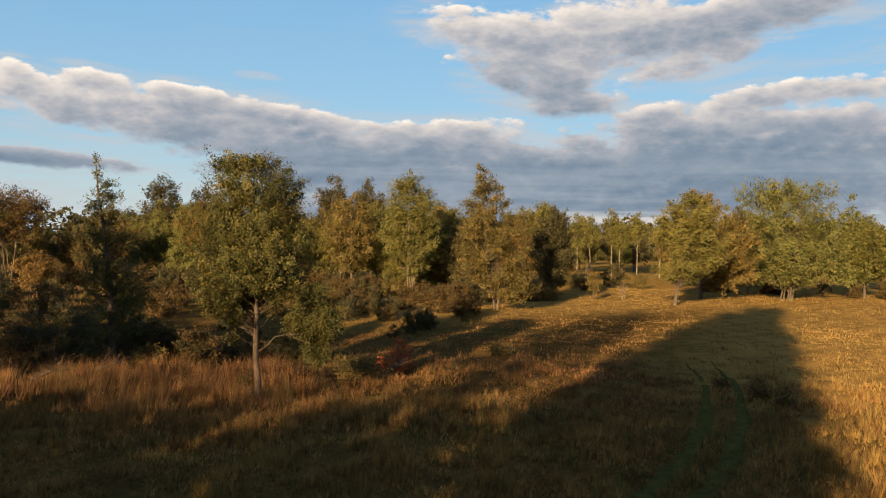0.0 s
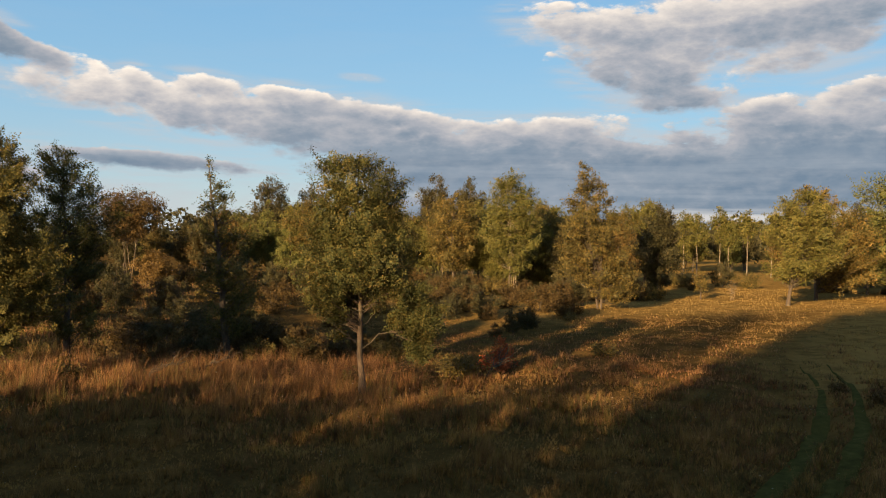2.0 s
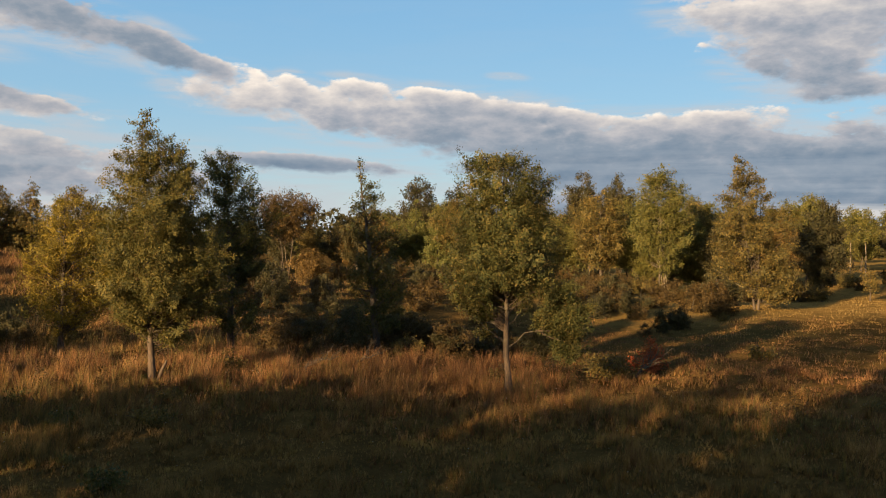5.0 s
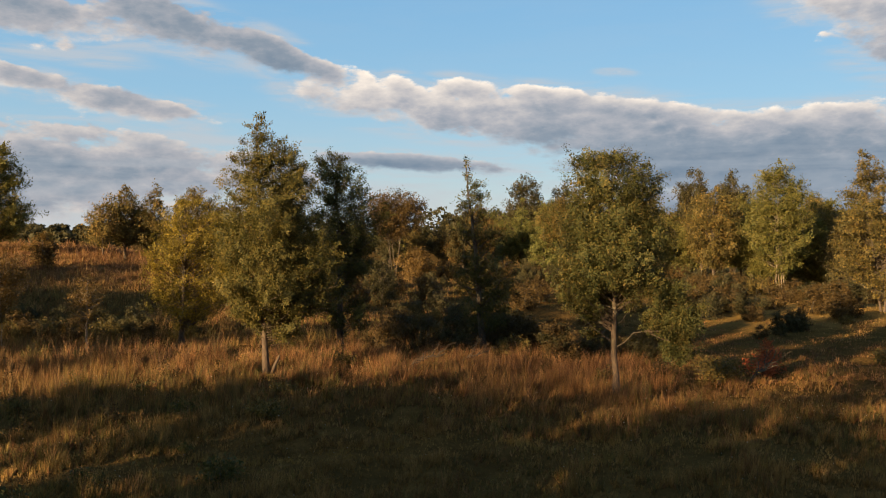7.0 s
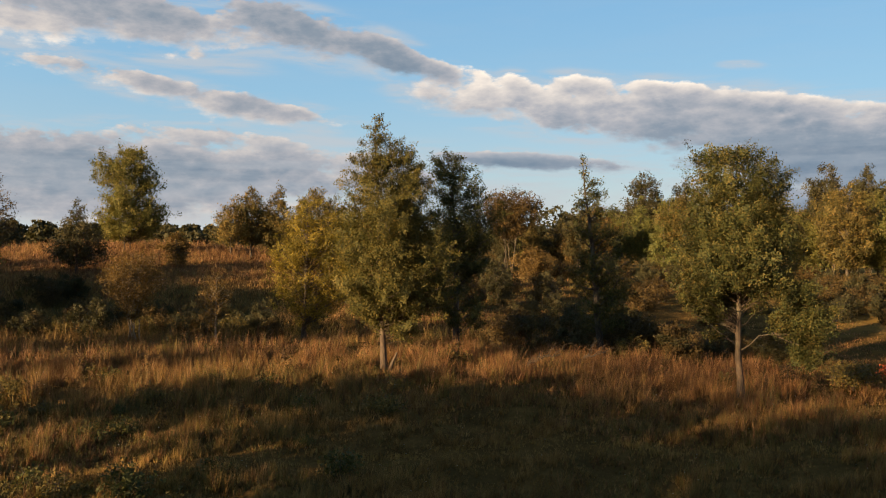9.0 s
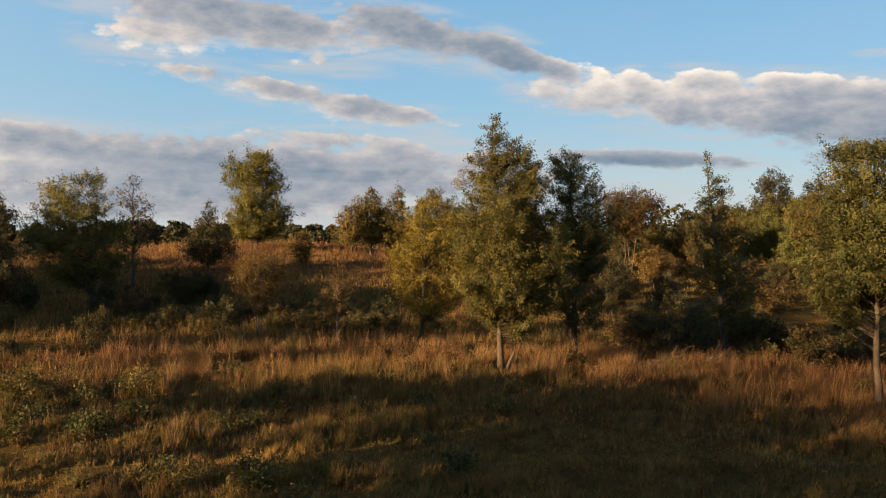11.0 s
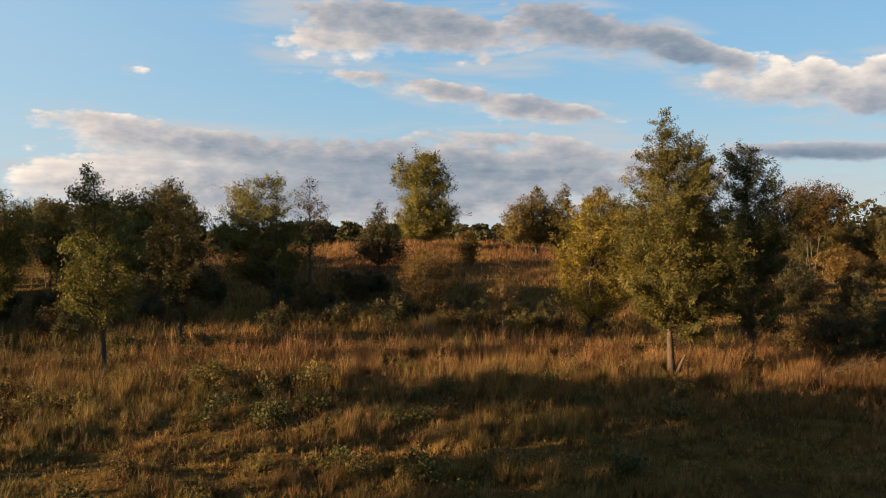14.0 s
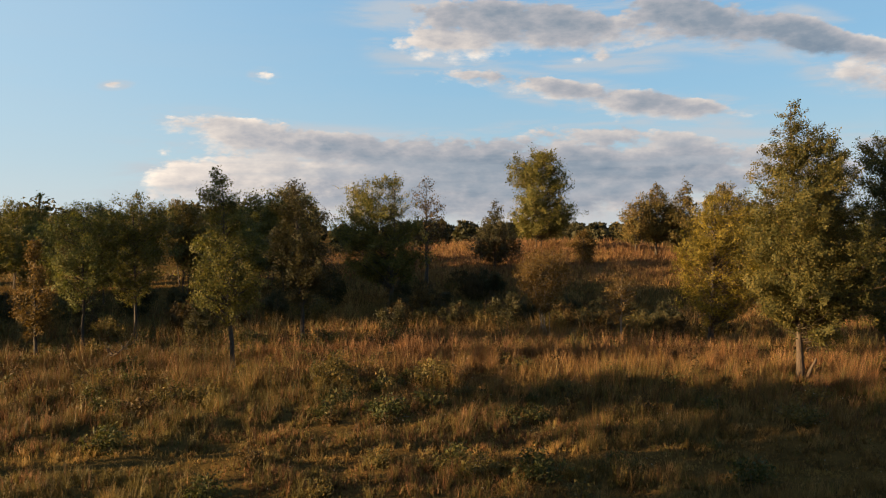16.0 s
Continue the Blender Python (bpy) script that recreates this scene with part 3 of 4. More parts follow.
        for q in rng.uniform(0.42, 1.0, per):
            base = p[0] + 0
            f = q * 5
            i0 = min(int(f), 4)
            base = p[i0] + (p[i0 + 1] - p[i0]) * (f - i0)
            d = out / run * 0.55 + rng.normal(0, 0.62, 3) * np.array([1, 1, 0.62]) + np.array([0, 0, 0.36])
            d /= np.linalg.norm(d) + 1e-6
            tw_a.append(base)
            tw_b.append(base + d * span * rng.uniform(0.45, 1.1) * (1.15 - 0.4 * q))
    shoots = rng.choice(n, max(3, int(n * 0.34)), replace=False)  # thin leafy shoots that stand out of the crown
    for k in shoots:
        e = ends[k]
        d = np.array([e[0] - lean * e[2], e[1], 0.0])
        d /= np.linalg.norm(d) + 1e-6
        d = d * rng.uniform(0.2, 0.8) + np.array([0, 0, rng.uniform(0.25, 0.9)]) + rng.normal(0, 0.2, 3)
        tip = e + d * rng.uniform(0.04, 0.10) * (0.5 * width + 0.22 * height)
        mid_way = (e + tip) / 2 + rng.normal(0, 0.03, 3)
        tw_a += [e, mid_way]
        tw_b += [mid_way, tip]
        if twigs > 80:
            branch.append(tube(np.array([e, mid_way, tip]), [0.008, 0.006, 0.003], 3))
    tw_a, tw_b = np.array(tw_a), np.array(tw_b)
    # leaves along the twigs
    area = 0.30 * leaf * leaf
    total = int(min(density * outline / area, cap))
    load = rng.uniform(0.4, 1.0, len(tw_a)) ** 1.2 * (np.linalg.norm(tw_b - tw_a, axis=1) + 0.03)
    who = rng.choice(len(tw_a), total, p=load / load.sum())
    at = rng.uniform(0.05, 1.05, total)[:, None]
    loose = np.where(who >= n * per, 0.45, 0.8)[:, None]
    pos = tw_a[who] * (1 - at) + tw_b[who] * at + rng.normal(0, 1, (total, 3)) * (leaf * loose + 0.02)
    pos[:, 2] = np.maximum(pos[:, 2], 0.05)
    if bare:  # an open heart round the lower trunk
        gone = (np.abs(pos[:, 0] - lean * pos[:, 2]) < 0.38) & (pos[:, 2] < bare * height) & (pos[:, 1] < 0.7) & (rng.uniform(0, 1, total) < 0.8)
        pos, who = pos[~gone], who[~gone]
        total = len(pos)
    heart = np.array([lean * height * 0.5, 0, 0.45 * height])
    out = (pos - heart) / np.array([0.5 * width, 0.5 * width, 0.5 * height])
    out /= np.linalg.norm(out, axis=1)[:, None] + 1e-6
    spray = rng.normal(0, 0.75, (len(tw_a), 3)) + np.array([0, 0, 0.3])
    nor = rng.normal(0, 0.36, (total, 3)) + out * 0.55 + spray[who]
    nor /= np.linalg.norm(nor, axis=1)[:, None]
    axis = np.cross(nor, rng.normal(0, 1, (total, 3)))
    axis /= np.linalg.norm(axis, axis=1)[:, None] + 1e-9
    cross = np.cross(nor, axis)
    ln = leaf * rng.uniform(0.65, 1.35, total)[:, None]
    corners = [pos - axis * ln * 0.5, pos + cross * ln * 0.29 - axis * ln * 0.06, pos + axis * ln * 0.5, pos - cross * ln * 0.29 - axis * ln * 0.06]
    if leaf > 0.085:  # far leaves: pointed three-cornered blades
        corners = [pos - axis * ln * 0.45 - cross * ln * 0.29, pos - axis * ln * 0.45 + cross * ln * 0.29, pos + axis * ln * 0.55]
    v = np.stack(corners, 1).reshape(-1, 3)
    f = np.arange(total * len(corners)).reshape(-1, len(corners))
    root = new(name)
    boles = [under("trunk", mesh_from("trunk", sv, sf, bark, True), root) for sv, sf in stem_meshes]
    for lv, lf in limb_meshes:
        under("limb", mesh_from("limb", lv, lf, bark, True), boles[0])
    if branch:
        bv, bf = joined(branch)
        tagged(under("branching", mesh_from("branching", bv, bf, bark, True), root), kind="stuff")
    under("crown", mesh_from("crown", v, f, leaf_mat), root)
    return tagged(root, label, category, group)


def stand(ob, x, y, turn=None, scale=1.0):
    """Put a thing on the ground; its right side is turned to the viewer's right unless told."""
    rz = -math.degrees(math.atan2(x, y)) if turn is None else turn
    ob.matrix_basis = pose(x, y, float(ground_z(x, y)) - 0.04, 0, 0, rz) @ Matrix.Scale(scale, 4)
    return ob


def tree_at(x, y, seed, height, width, profile, leaf_mat, label, name="tree", **kw):
    d = math.hypot(x, y)
    kw.setdefault("leaf", max(0.086, 0.0021 * d))
    kw["density"] = kw.get("density", 4.0) * 1.35
    kw["clumps"] = int(kw.get("clumps", 60) * (1.7 if kw.get("clumps", 60) < 200 else 1.2))
    return stand(make_tree(name, seed, height, width, profile, leaf_mat, label=label, **kw), x, y)


# the two trees nearest to the camera
tree_at(7.6, 27.3, 1, 8.0, 5.49, "oval", LEAF_GREEN, "olive-green spreading tree with a forked pale trunk in tall grass", trunk=0.105, bark=BARK_TAN, clumps=250, limbs=12, density=6.0, twigs=90, leaf=0.068, cap=150000, fork=0.20, shape=[(2.6, 1.9, -0.3), (3.0, 2.2, 0.8), (3.6, 2.4, 1.6), (4.57, 2.3, 2.0), (5.5, 2.05, 1.85), (6.45, 1.85, 1.65), (7.2, 2.0, 1.4), (7.7, 1.8, 0.9), (8.0, 0.8, -0.1)], extra=[(2.1, 2.4, 0.95, 0.95), (1.9, 1.45, 0.75, 0.5), (1.5, 3.4, 0.9, 0.7), (1.1, 2.5, 0.6, 0.6), (-0.75, 2.0, 0.35, 0.35)], bare=0.44)
pointed_tree = tree_at(-4.2, 30.9, 2, 9.8, 6.51, "oval", LEAF_MOSS, "tall pointed green tree with a leafy crown and short bare trunk", trunk=0.115, bark=BARK_TAN, clumps=250, limbs=12, density=6.0, twigs=110, leaf=0.068, cap=150000, fork=0.15, shape=[(1.1, 0.2, 1.0), (1.5, 0.4, 1.4), (2.0, 1.1, 1.9), (2.85, 1.9, 2.6), (3.9, 2.3, 2.7), (4.9, 2.2, 2.5), (5.95, 2.0, 2.1), (6.8, 1.8, 1.9), (7.6, 1.6, 1.5), (8.2, 1.1, 0.85), (8.8, 0.6, 0.1), (9.35, 0.32, -0.25)], bare=0.15)
bole = next(c for c in pointed_tree.children if c.name.startswith("trunk"))
under("limb", mesh_from("limb", *tube([(0.12, -0.05, -0.1), (0.30, -0.08, 0.45), (0.42, -0.1, 0.68), (0.46, -0.1, 0.8)], [0.075, 0.06, 0.05, 0.03], 7), BARK_TAN, True), bole)
tree_at(-10.2, 43.8, 3, 7.8, 6.2, "oval", LEAF_AMBER, "golden-yellow rounded tree beside the tall pointed tree", clumps=110, density=4.2, shape=[(1.0, 0.6, 0.8), (1.8, 1.7, 2.4), (3, 2.1, 3.4), (4.5, 2.1, 3.6), (5.6, 1.7, 3.4), (6.8, 1.0, 2.6), (7.6, 0.2, 1.6), (7.9, 0, 0.4)])
tree_at(-2.0, 39.8, 4, 9.2, 4.28, "vase", LEAF_GREEN, "dark green tree with a ragged open top", clumps=90, density=5.0, bark=BARK_DARK, lobes=[(-0.9, 8.6, 0.7, 0.4), (-0.2, 8.8, 0.7, 0.5), (0.5, 7.6, 1.3, 0.8), (-0.5, 7.4, 1.1, 1.0), (-0.1, 6.0, 1.6, 1.3), (1.1, 5.7, 1.1, 1.1), (0.4, 4.3, 1.3, 1.1), (-0.3, 3.0, 1.5, 1.0), (0.4, 1.8, 1.5, 0.9)])
tree_at(4.6, 38.3, 5, 9.4, 3.91, "slender", LEAF_GREEN, "slender dark tree with a thin leafy leader", clumps=55, density=1.7, bark=BARK_DARK, shape=[(1.4, 1.2, 1.0), (2.6, 1.6, 1.3), (4, 1.6, 1.3), (5.6, 1.5, 1.0), (7.0, 1.3, 0.4), (7.9, 1.2, -0.1), (9.0, 1.15, -0.9)])
# left of the pointed tree
tree_at(-22.7, 23.1, 6, 7.9, 3.53, "slender", LEAF_GOLD, "slender tree with sparse pointed top and bare lower trunk", clumps=70, density=2.0, bark=BARK_DARK, shape=[(2.1, 0.5, 0.2), (2.7, 1.7, 1.0), (3.3, 1.9, 1.5), (4.3, 1.7, 1.4), (5.3, 1.5, 1.1), (6.1, 1.3, 0.7), (6.95, 1.3, 0.4), (7.7, 0.7, -0.2)], trunk=0.085)
tree_at(-24.6, 29.4, 7, 7.7, 3.91, "oval", LEAF_DARK, "dark brownish tree with a thin crooked trunk", clumps=70, density=2.6, bark=BARK_DARK, shape=[(1.9, 0.5, 0.5), (2.5, 1.4, 1.3), (2.9, 1.8, 1.9), (4.1, 1.8, 1.8), (5.35, 1.65, 1.55), (6.6, 1.3, 0.7), (7.4, 0.5, -0.3)], trunk=0.09)
tree_at(-30.7, 45.3, 8, 8.5, 5.95, "oval", LEAF_GOLD, "rounded yellow-green tree with a dark straight trunk", clumps=80, density=3.8, bark=BARK_DARK, shape=[(1.8, 1.4, 1.4), (2.9, 3.2, 2.5), (4.7, 3.9, 2.6), (6.1, 3.8, 2.5), (7.9, 2.7, 1.4), (8.6, 0.2, 0.8)], trunk=0.12)
tree_at(-31.25, 25.76, 9, 6.9, 4.6, "vase", LEAF_GOLD, "young yellow-green tree with a straight thin trunk", clumps=60, density=2.0, bark=BARK_DARK, trunk=0.07)
tree_at(-31.99, 23.62, 10, 6.5, 4.0, "vase", LEAF_FRESH, "young olive tree with a thin dark trunk", clumps=60, density=2.0, bark=BARK_DARK, trunk=0.07)
tree_at(-31.71, 21.20, 12, 5.20, 1.86, "slender", LEAF_RUST, "thin sapling with brown leaves", "sapling", clumps=40, density=2.0, bark=BARK_DARK, trunk=0.07)
tree_at(-33.85, 54.78, 13, 8.2, 3.6, "oval", LEAF_BROWN, "half-bare tree with dark brown leaves", clumps=50, density=0.65, bark=BARK_DARK, limbs=16)
# on the rise
tree_at(-34.9, 77.5, 14, 9.0, 6.6, "oval", LEAF_GOLD, "yellow-green tree with a double crown on the rise", clumps=80, density=5.0, stems=2, shape=[(1.2, 2.2, 3.0), (3.2, 3.7, 4.4), (5.2, 3.3, 3.2), (7.6, 3.3, 3.1), (8.8, 2.6, 2.6), (9.3, 1.6, 2.0)])
tree_at(-32.0, 62.5, 15, 5.6, 4.8, "spire", LEAF_DARK, "small dark tree with a pointed top on the slope", clumps=60, density=3.2, bark=BARK_DARK)
tree_at(-26.9, 69.2, 16, 2.8, 2.4, "bush", LEAF_RUST, "dark rounded bush on the grassy rise", "shrub", category="shrub", clumps=30)
tree_at(-25.2, 78.3, 17, 5.4, 3.8, "oval", LEAF_OLIVE, "yellow-brown small tree at the edge of the rise", clumps=50, density=2.6)
tree_at(-23.9, 80.5, 18, 6.6, 5.0, "oval", LEAF_OLIVE, "olive tree in the group on the rise", clumps=60)
tree_at(-21.4, 81.0, 19, 7.4, 4.6, "spire", LEAF_OLIVE, "pointed olive tree in the group on the rise", clumps=60)
tree_at(-14.7, 68.4, 20, 7.4, 4.8, "vase", LEAF_OLIVE, "flat-topped tree behind the tall pointed tree", clumps=60)
tree_at(-17.30, 39.34, 21, 4.36, 3.53, "vase", LEAF_RUST, "rust-brown shrub with bare tangled stems", "shrub", category="shrub", clumps=60, stems=5, density=2.2, bark=BARK_PALE)
tree_at(-13.02, 38.32, 22, 3.53, 2.05, "oval", LEAF_RUST, "small sapling with a pale trunk and sparse leaves", "sapling", clumps=40, density=1.1, trunk=0.05, shape=[(1.2, 0.3, 0.3), (1.8, 0.8, 0.7), (2.6, 0.95, 0.9), (3.2, 0.7, 0.6), (3.5, 0.2, 0.2)], bark=BARK_PALE)
# between and behind the two near trees
# leaves and bark picked darker to carry the shade on this tree
tree_at(1.2, 107.0, 23, 10.5, 8.4, "vase", LEAF_BROWN, "brown wide-topped tree with several pale stems", clumps=70, stems=3, bark=BARK, lobes=[(-2.3, 8.4, 2.4, 1.6), (0.6, 9.1, 2.6, 1.4), (2.7, 7.9, 2.6, 1.6), (-0.1, 6.7, 3.5, 1.8)])
tree_at(35.2, 89.1, 24, 11.5, 6.6, "oval", LEAF_OLIVE, "yellow-brown tree among the green wood", clumps=70)
tree_at(40.0, 83.7, 25, 14.2, 7.8, "oval", LEAF_GOLD, "tall yellow-green tree with several pale stems", clumps=90, stems=4, bark=BARK_PALE, shape=[(3.2, 2.3, 2), (5.3, 3.7, 2.9), (8.4, 3.7, 3.2), (11.5, 3.2, 2.9), (13.2, 2, 1.6), (13.8, 1.2, 0.4)], trunk=0.13)
tree_at(36.1, 58.8, 26, 12.3, 6.6, "spire", LEAF_OLIVE, "olive tree with a pointed top and leaning stems", clumps=90, stems=2, bark=BARK, shape=[(0.8, 0.6, 2.4), (1.5, 2.2, 3.3), (3.5, 3.8, 2.6), (5.7, 4.0, 2.1), (8, 3.6, 0.9), (9.6, 2.7, 0), (10.8, 2.4, -1.0), (11.6, 2.1, -1.7)])
tree_at(50.4, 71.8, 27, 9.6, 6.6, "oval", LEAF_DARK, "dark green tree at the field edge", clumps=70)
tree_at(55.0, 59.2, 28, 10.1, 7.0, "oval", LEAF_GOLD, "yellow-green tree with a straight trunk at the field edge", clumps=80, shape=[(2.2, 0.8, 2.2), (3.4, 2.4, 4.6), (5.8, 2.8, 5.6), (8.3, 2, 4.4), (10.0, 0.0, 2.6)])
tree_at(63.8, 64.9, 29, 10.9, 8.0, "oval", LEAF_OLIVE, "olive tree at the field edge", clumps=80, lobes=[(-0.3, 9.8, 2.5, 1.1), (1.3, 8.1, 2.4, 1.8), (2.7, 5.7, 3.0, 2.4), (3.6, 3.3, 2.4, 1.8), (0.3, 5.7, 2.4, 2.4)])
tree_at(72.5, 61.4, 30, 13.0, 12.0, "oval", LEAF_FRESH, "broad green tree with several trunks at the field edge", clumps=120, stems=6, shape=[(1.7, 3, 3), (2.6, 5.4, 6.0), (5.2, 5.6, 6.3), (8.4, 5.2, 5.1), (11.4, 5.2, 4.5), (12.1, 2.4, 2.2)])
tree_at(85.3, 62.0, 31, 9.2, 9.0, "oval", LEAF_GOLD, "yellowing tree at the far field edge", clumps=80)

# wood behind: a few trees repeated
WOOD = [make_tree("tree", 50 + k, hgt, wid, prof, mat, leaf=0.23, clumps=90, twigs=24, density=4.2, stems=st, label=lab, group="trees of the wood")
        for k, (hgt, wid, prof, mat, st, lab) in enumerate([
            (11.0, 7.0, "oval", LEAF_GOLD, 2, "yellow-green tree of the wood"), (12.0, 7.5, "oval", LEAF_DARK, 1, "dark green tree of the wood"),
            (10.5, 6.5, "vase", LEAF_OLIVE, 2, "olive-green tree of the wood"), (11.5, 6.0, "spire", LEAF_FRESH, 1, "green pointed tree of the wood"),
            (9.5, 6.5, "oval", LEAF_RUST, 2, "brownish tree of the wood")])]
wrng = np.random.default_rng(5)
spots = []
for a0, a1, d0, d1, count in ((5, 33, 98, 128, 48), (33, 62, 104, 135, 34), (35.5, 42, 172, 196, 9), (-66, -39, 60, 100, 34), (-12, 6, 105, 135, 20)):
    for _ in range(count):
        spots.append((wrng.uniform(a0, a1), wrng.uniform(d0, d1)))
first = set()
for a_, d_ in spots:
    if 36.6 < a_ < 40.6 and d_ < 165:
        continue
    # more dark and brown crowns in this northern sector stand in for its shade
    k = int(wrng.choice(5, p=[0.06, 0.46, 0.22, 0.08, 0.18] if -13 < a_ < 6 else [0.36, 0.13, 0.28, 0.16, 0.07]))
    wx, wy = d_ * math.sin(radians(a_)), d_ * math.cos(radians(a_))
    if k in first:
        ob = copy_thing(WOOD[k], Matrix())
    else:
        ob = WOOD[k]
        first.add(k)
    stand(ob, wx, wy, wrng.uniform(0, 360), wrng.uniform(0.72, 1.05) * (0.72 if a_ < -30 else 0.8 if a_ < 6 else 1.0))

for wx, wy, wh, ww, sd in ((21.2, 127.0, 14.6, 8.0, 401), (45.0, 122.0, 15.4, 7.0, 402), (49.5, 119.0, 15.0, 6.5, 403), (27.0, 128.0, 13.6, 7.0, 404)):
    tree_at(wx, wy, sd, wh, ww, "oval", LEAF_DARK, "tall dark green tree rising over the wood", clumps=70)

# thickets in the hollow, set denser to stand in for its shade as well
BRUSH = [make_tree("shrub", 80 + k, hgt, wid, "bush", mat, leaf=0.135, clumps=26, twigs=10, density=3.2, stems=2, limbs=2, bark=BARK_DARK, label=lab, category="shrub", group="thicket shrubs")
         for k, (hgt, wid, mat, lab) in enumerate([
             (2.4, 3.2, LEAF_DARK, "dark green leafy thicket shrub"), (2.2, 3.0, LEAF_BROWN, "dark brown leafy thicket shrub"), (1.8, 3.2, LEAF_OLIVE, "low olive-green thicket shrub"),
             (3.2, 3.4, LEAF_DARK, "tall dark green thicket shrub")])]
brng = np.random.default_rng(15)
used = set()
for a0, a1, d0, d1, count in ((-34, -12, 44, 53, 38), (-34, -23, 53, 65, 24), (0, 12, 36.5, 45, 34), (13, 20, 38, 50, 26), (-12, 8, 46, 84, 36), (8, 20, 47, 92, 26), (20, 30, 50, 95, 46), (-62, -34, 40, 58, 26), (-12, 30, 88, 104, 16), (6, 34, 98, 126, 40), (36, 58, 102, 112, 16), (26, 35, 82, 100, 16)):
    for _ in range(count):
        a_, d_ = brng.uniform(a0, a1), brng.uniform(d0, d1)
        k = int(brng.choice([0, 1, 1, 1, 2, 3]))
        ob = copy_thing(BRUSH[k], Matrix()) if k in used else BRUSH[k]
        used.add(k)
        stand(ob, d_ * math.sin(radians(a_)), d_ * math.cos(radians(a_)), brng.uniform(0, 360), brng.uniform(0.6, 1.1) * (0.64 if -34 < a_ < -2 and d_ < 86 else 0.5 if d_ < 62 and a_ > 12 else 0.78 if d_ < 60 else 1.0))

# distant woods all round
frng = np.random.default_rng(21)
n_crowns, per = 430, 700
fa, fd = np.radians(np.concatenate([frng.uniform(-70, 70, 330), frng.uniform(70, 290, 100)])), frng.uniform(190, 620, n_crowns)
fh = frng.uniform(9, 15, n_crowns) * (0.7 + fd / 900)
fh = np.where((fa > -0.70) & (fa < 0.05), 0.42 * fh + 1.5, fh)  # open country to the north-west
fw = fh * frng.uniform(0.35, 0.6, n_crowns)
who = np.repeat(np.arange(n_crowns), per)
fo = frng.normal(0, 1, (len(who), 3))
fo /= np.linalg.norm(fo, axis=1)[:, None] * frng.uniform(1.0, 1.45, len(who))[:, None]
fo *= 1 + 0.22 * np.sin(fo[:, :1] * 5 + who[:, None]) * np.cos(fo[:, 2:] * 6 + 2.0 * who[:, None])
fx, fy = fd[who] * np.sin(fa[who]) + fo[:, 0] * fw[who], fd[who] * np.cos(fa[who]) + fo[:, 1] * fw[who]
fz = ground_z(fx, fy) + fh[who] * (0.52 + 0.5 * fo[:, 2])
fpos = np.stack([fx, fy, fz], 1)
fn = frng.normal(0, 1, (len(who), 3)) + fo
fn /= np.linalg.norm(fn, axis=1)[:, None]
fu = np.cross(fn, frng.normal(0, 1, (len(who), 3)))
fu /= np.linalg.norm(fu, axis=1)[:, None]
fv = np.cross(fn, fu)
fl = (0.0021 * fd[who] * frng.uniform(0.6, 1.3, len(who)) + 0.2)[:, None]
fverts = np.stack([fpos - fu * fl, fpos + fv * fl, fpos + fu * fl], 1).reshape(-1, 3)
tagged(new("distant_woods", mesh_from("distant_woods", fverts, np.arange(len(who) * 3).reshape(-1, 3), LEAF_DARK)), "dark distant woods along the horizon", "woods", kind="stuff")

# pale rusty bushes and the gap of bare birches
tree_at(3.8, 98.0, 65, 3.6, 5.6, "bush", LEAF_RUST, "pale rust-coloured bush in the hollow", "shrub", category="shrub", clumps=40, stems=4, bark=BARK_PALE)
tree_at(-1.9, 80.0, 66, 3.0, 4.4, "bush", LEAF_RUST, "rust-coloured twiggy bush in the hollow", "shrub", category="shrub", clumps=40, stems=4, density=2.5, bark=BARK_PALE)
for k, (bx, by, bh) in enumerate(((92.6, 121.0, 10.5), (95.4, 118.5, 11.4), (96.4, 117.6, 9.4), (98.9, 116.0, 11.2), (101.6, 113.2, 10.2), (95.0, 128.0, 11.0))):
    tree_at(bx, by, 140 + k, bh, 4.0, "crest", LEAF_GOLD, "tall thin birch with a bare pale trunk", clumps=24, limbs=5, density=3.4, trunk=0.08, bark=BARK_PALE, group="bare birches")
tree_at(54.1, 70.0, 67, 2.9, 1.8, "vase", LEAF_OLIVE, "small dark sapling at the field edge", "sapling", clumps=20, density=2.4)
tree_at(56.2, 68.0, 68, 1.9, 1.6, "vase", LEAF_RUST, "small leafless bush at the field edge", "shrub", category="shrub", clumps=26, stems=3, density=0.35, bark=BARK_PALE)
tree_at(-26.0, 41.6, 69, 2.3, 1.5, "vase", LEAF_RUST, "little rusty sapling before the dark hollow", "sapling", clumps=24, density=2.0)

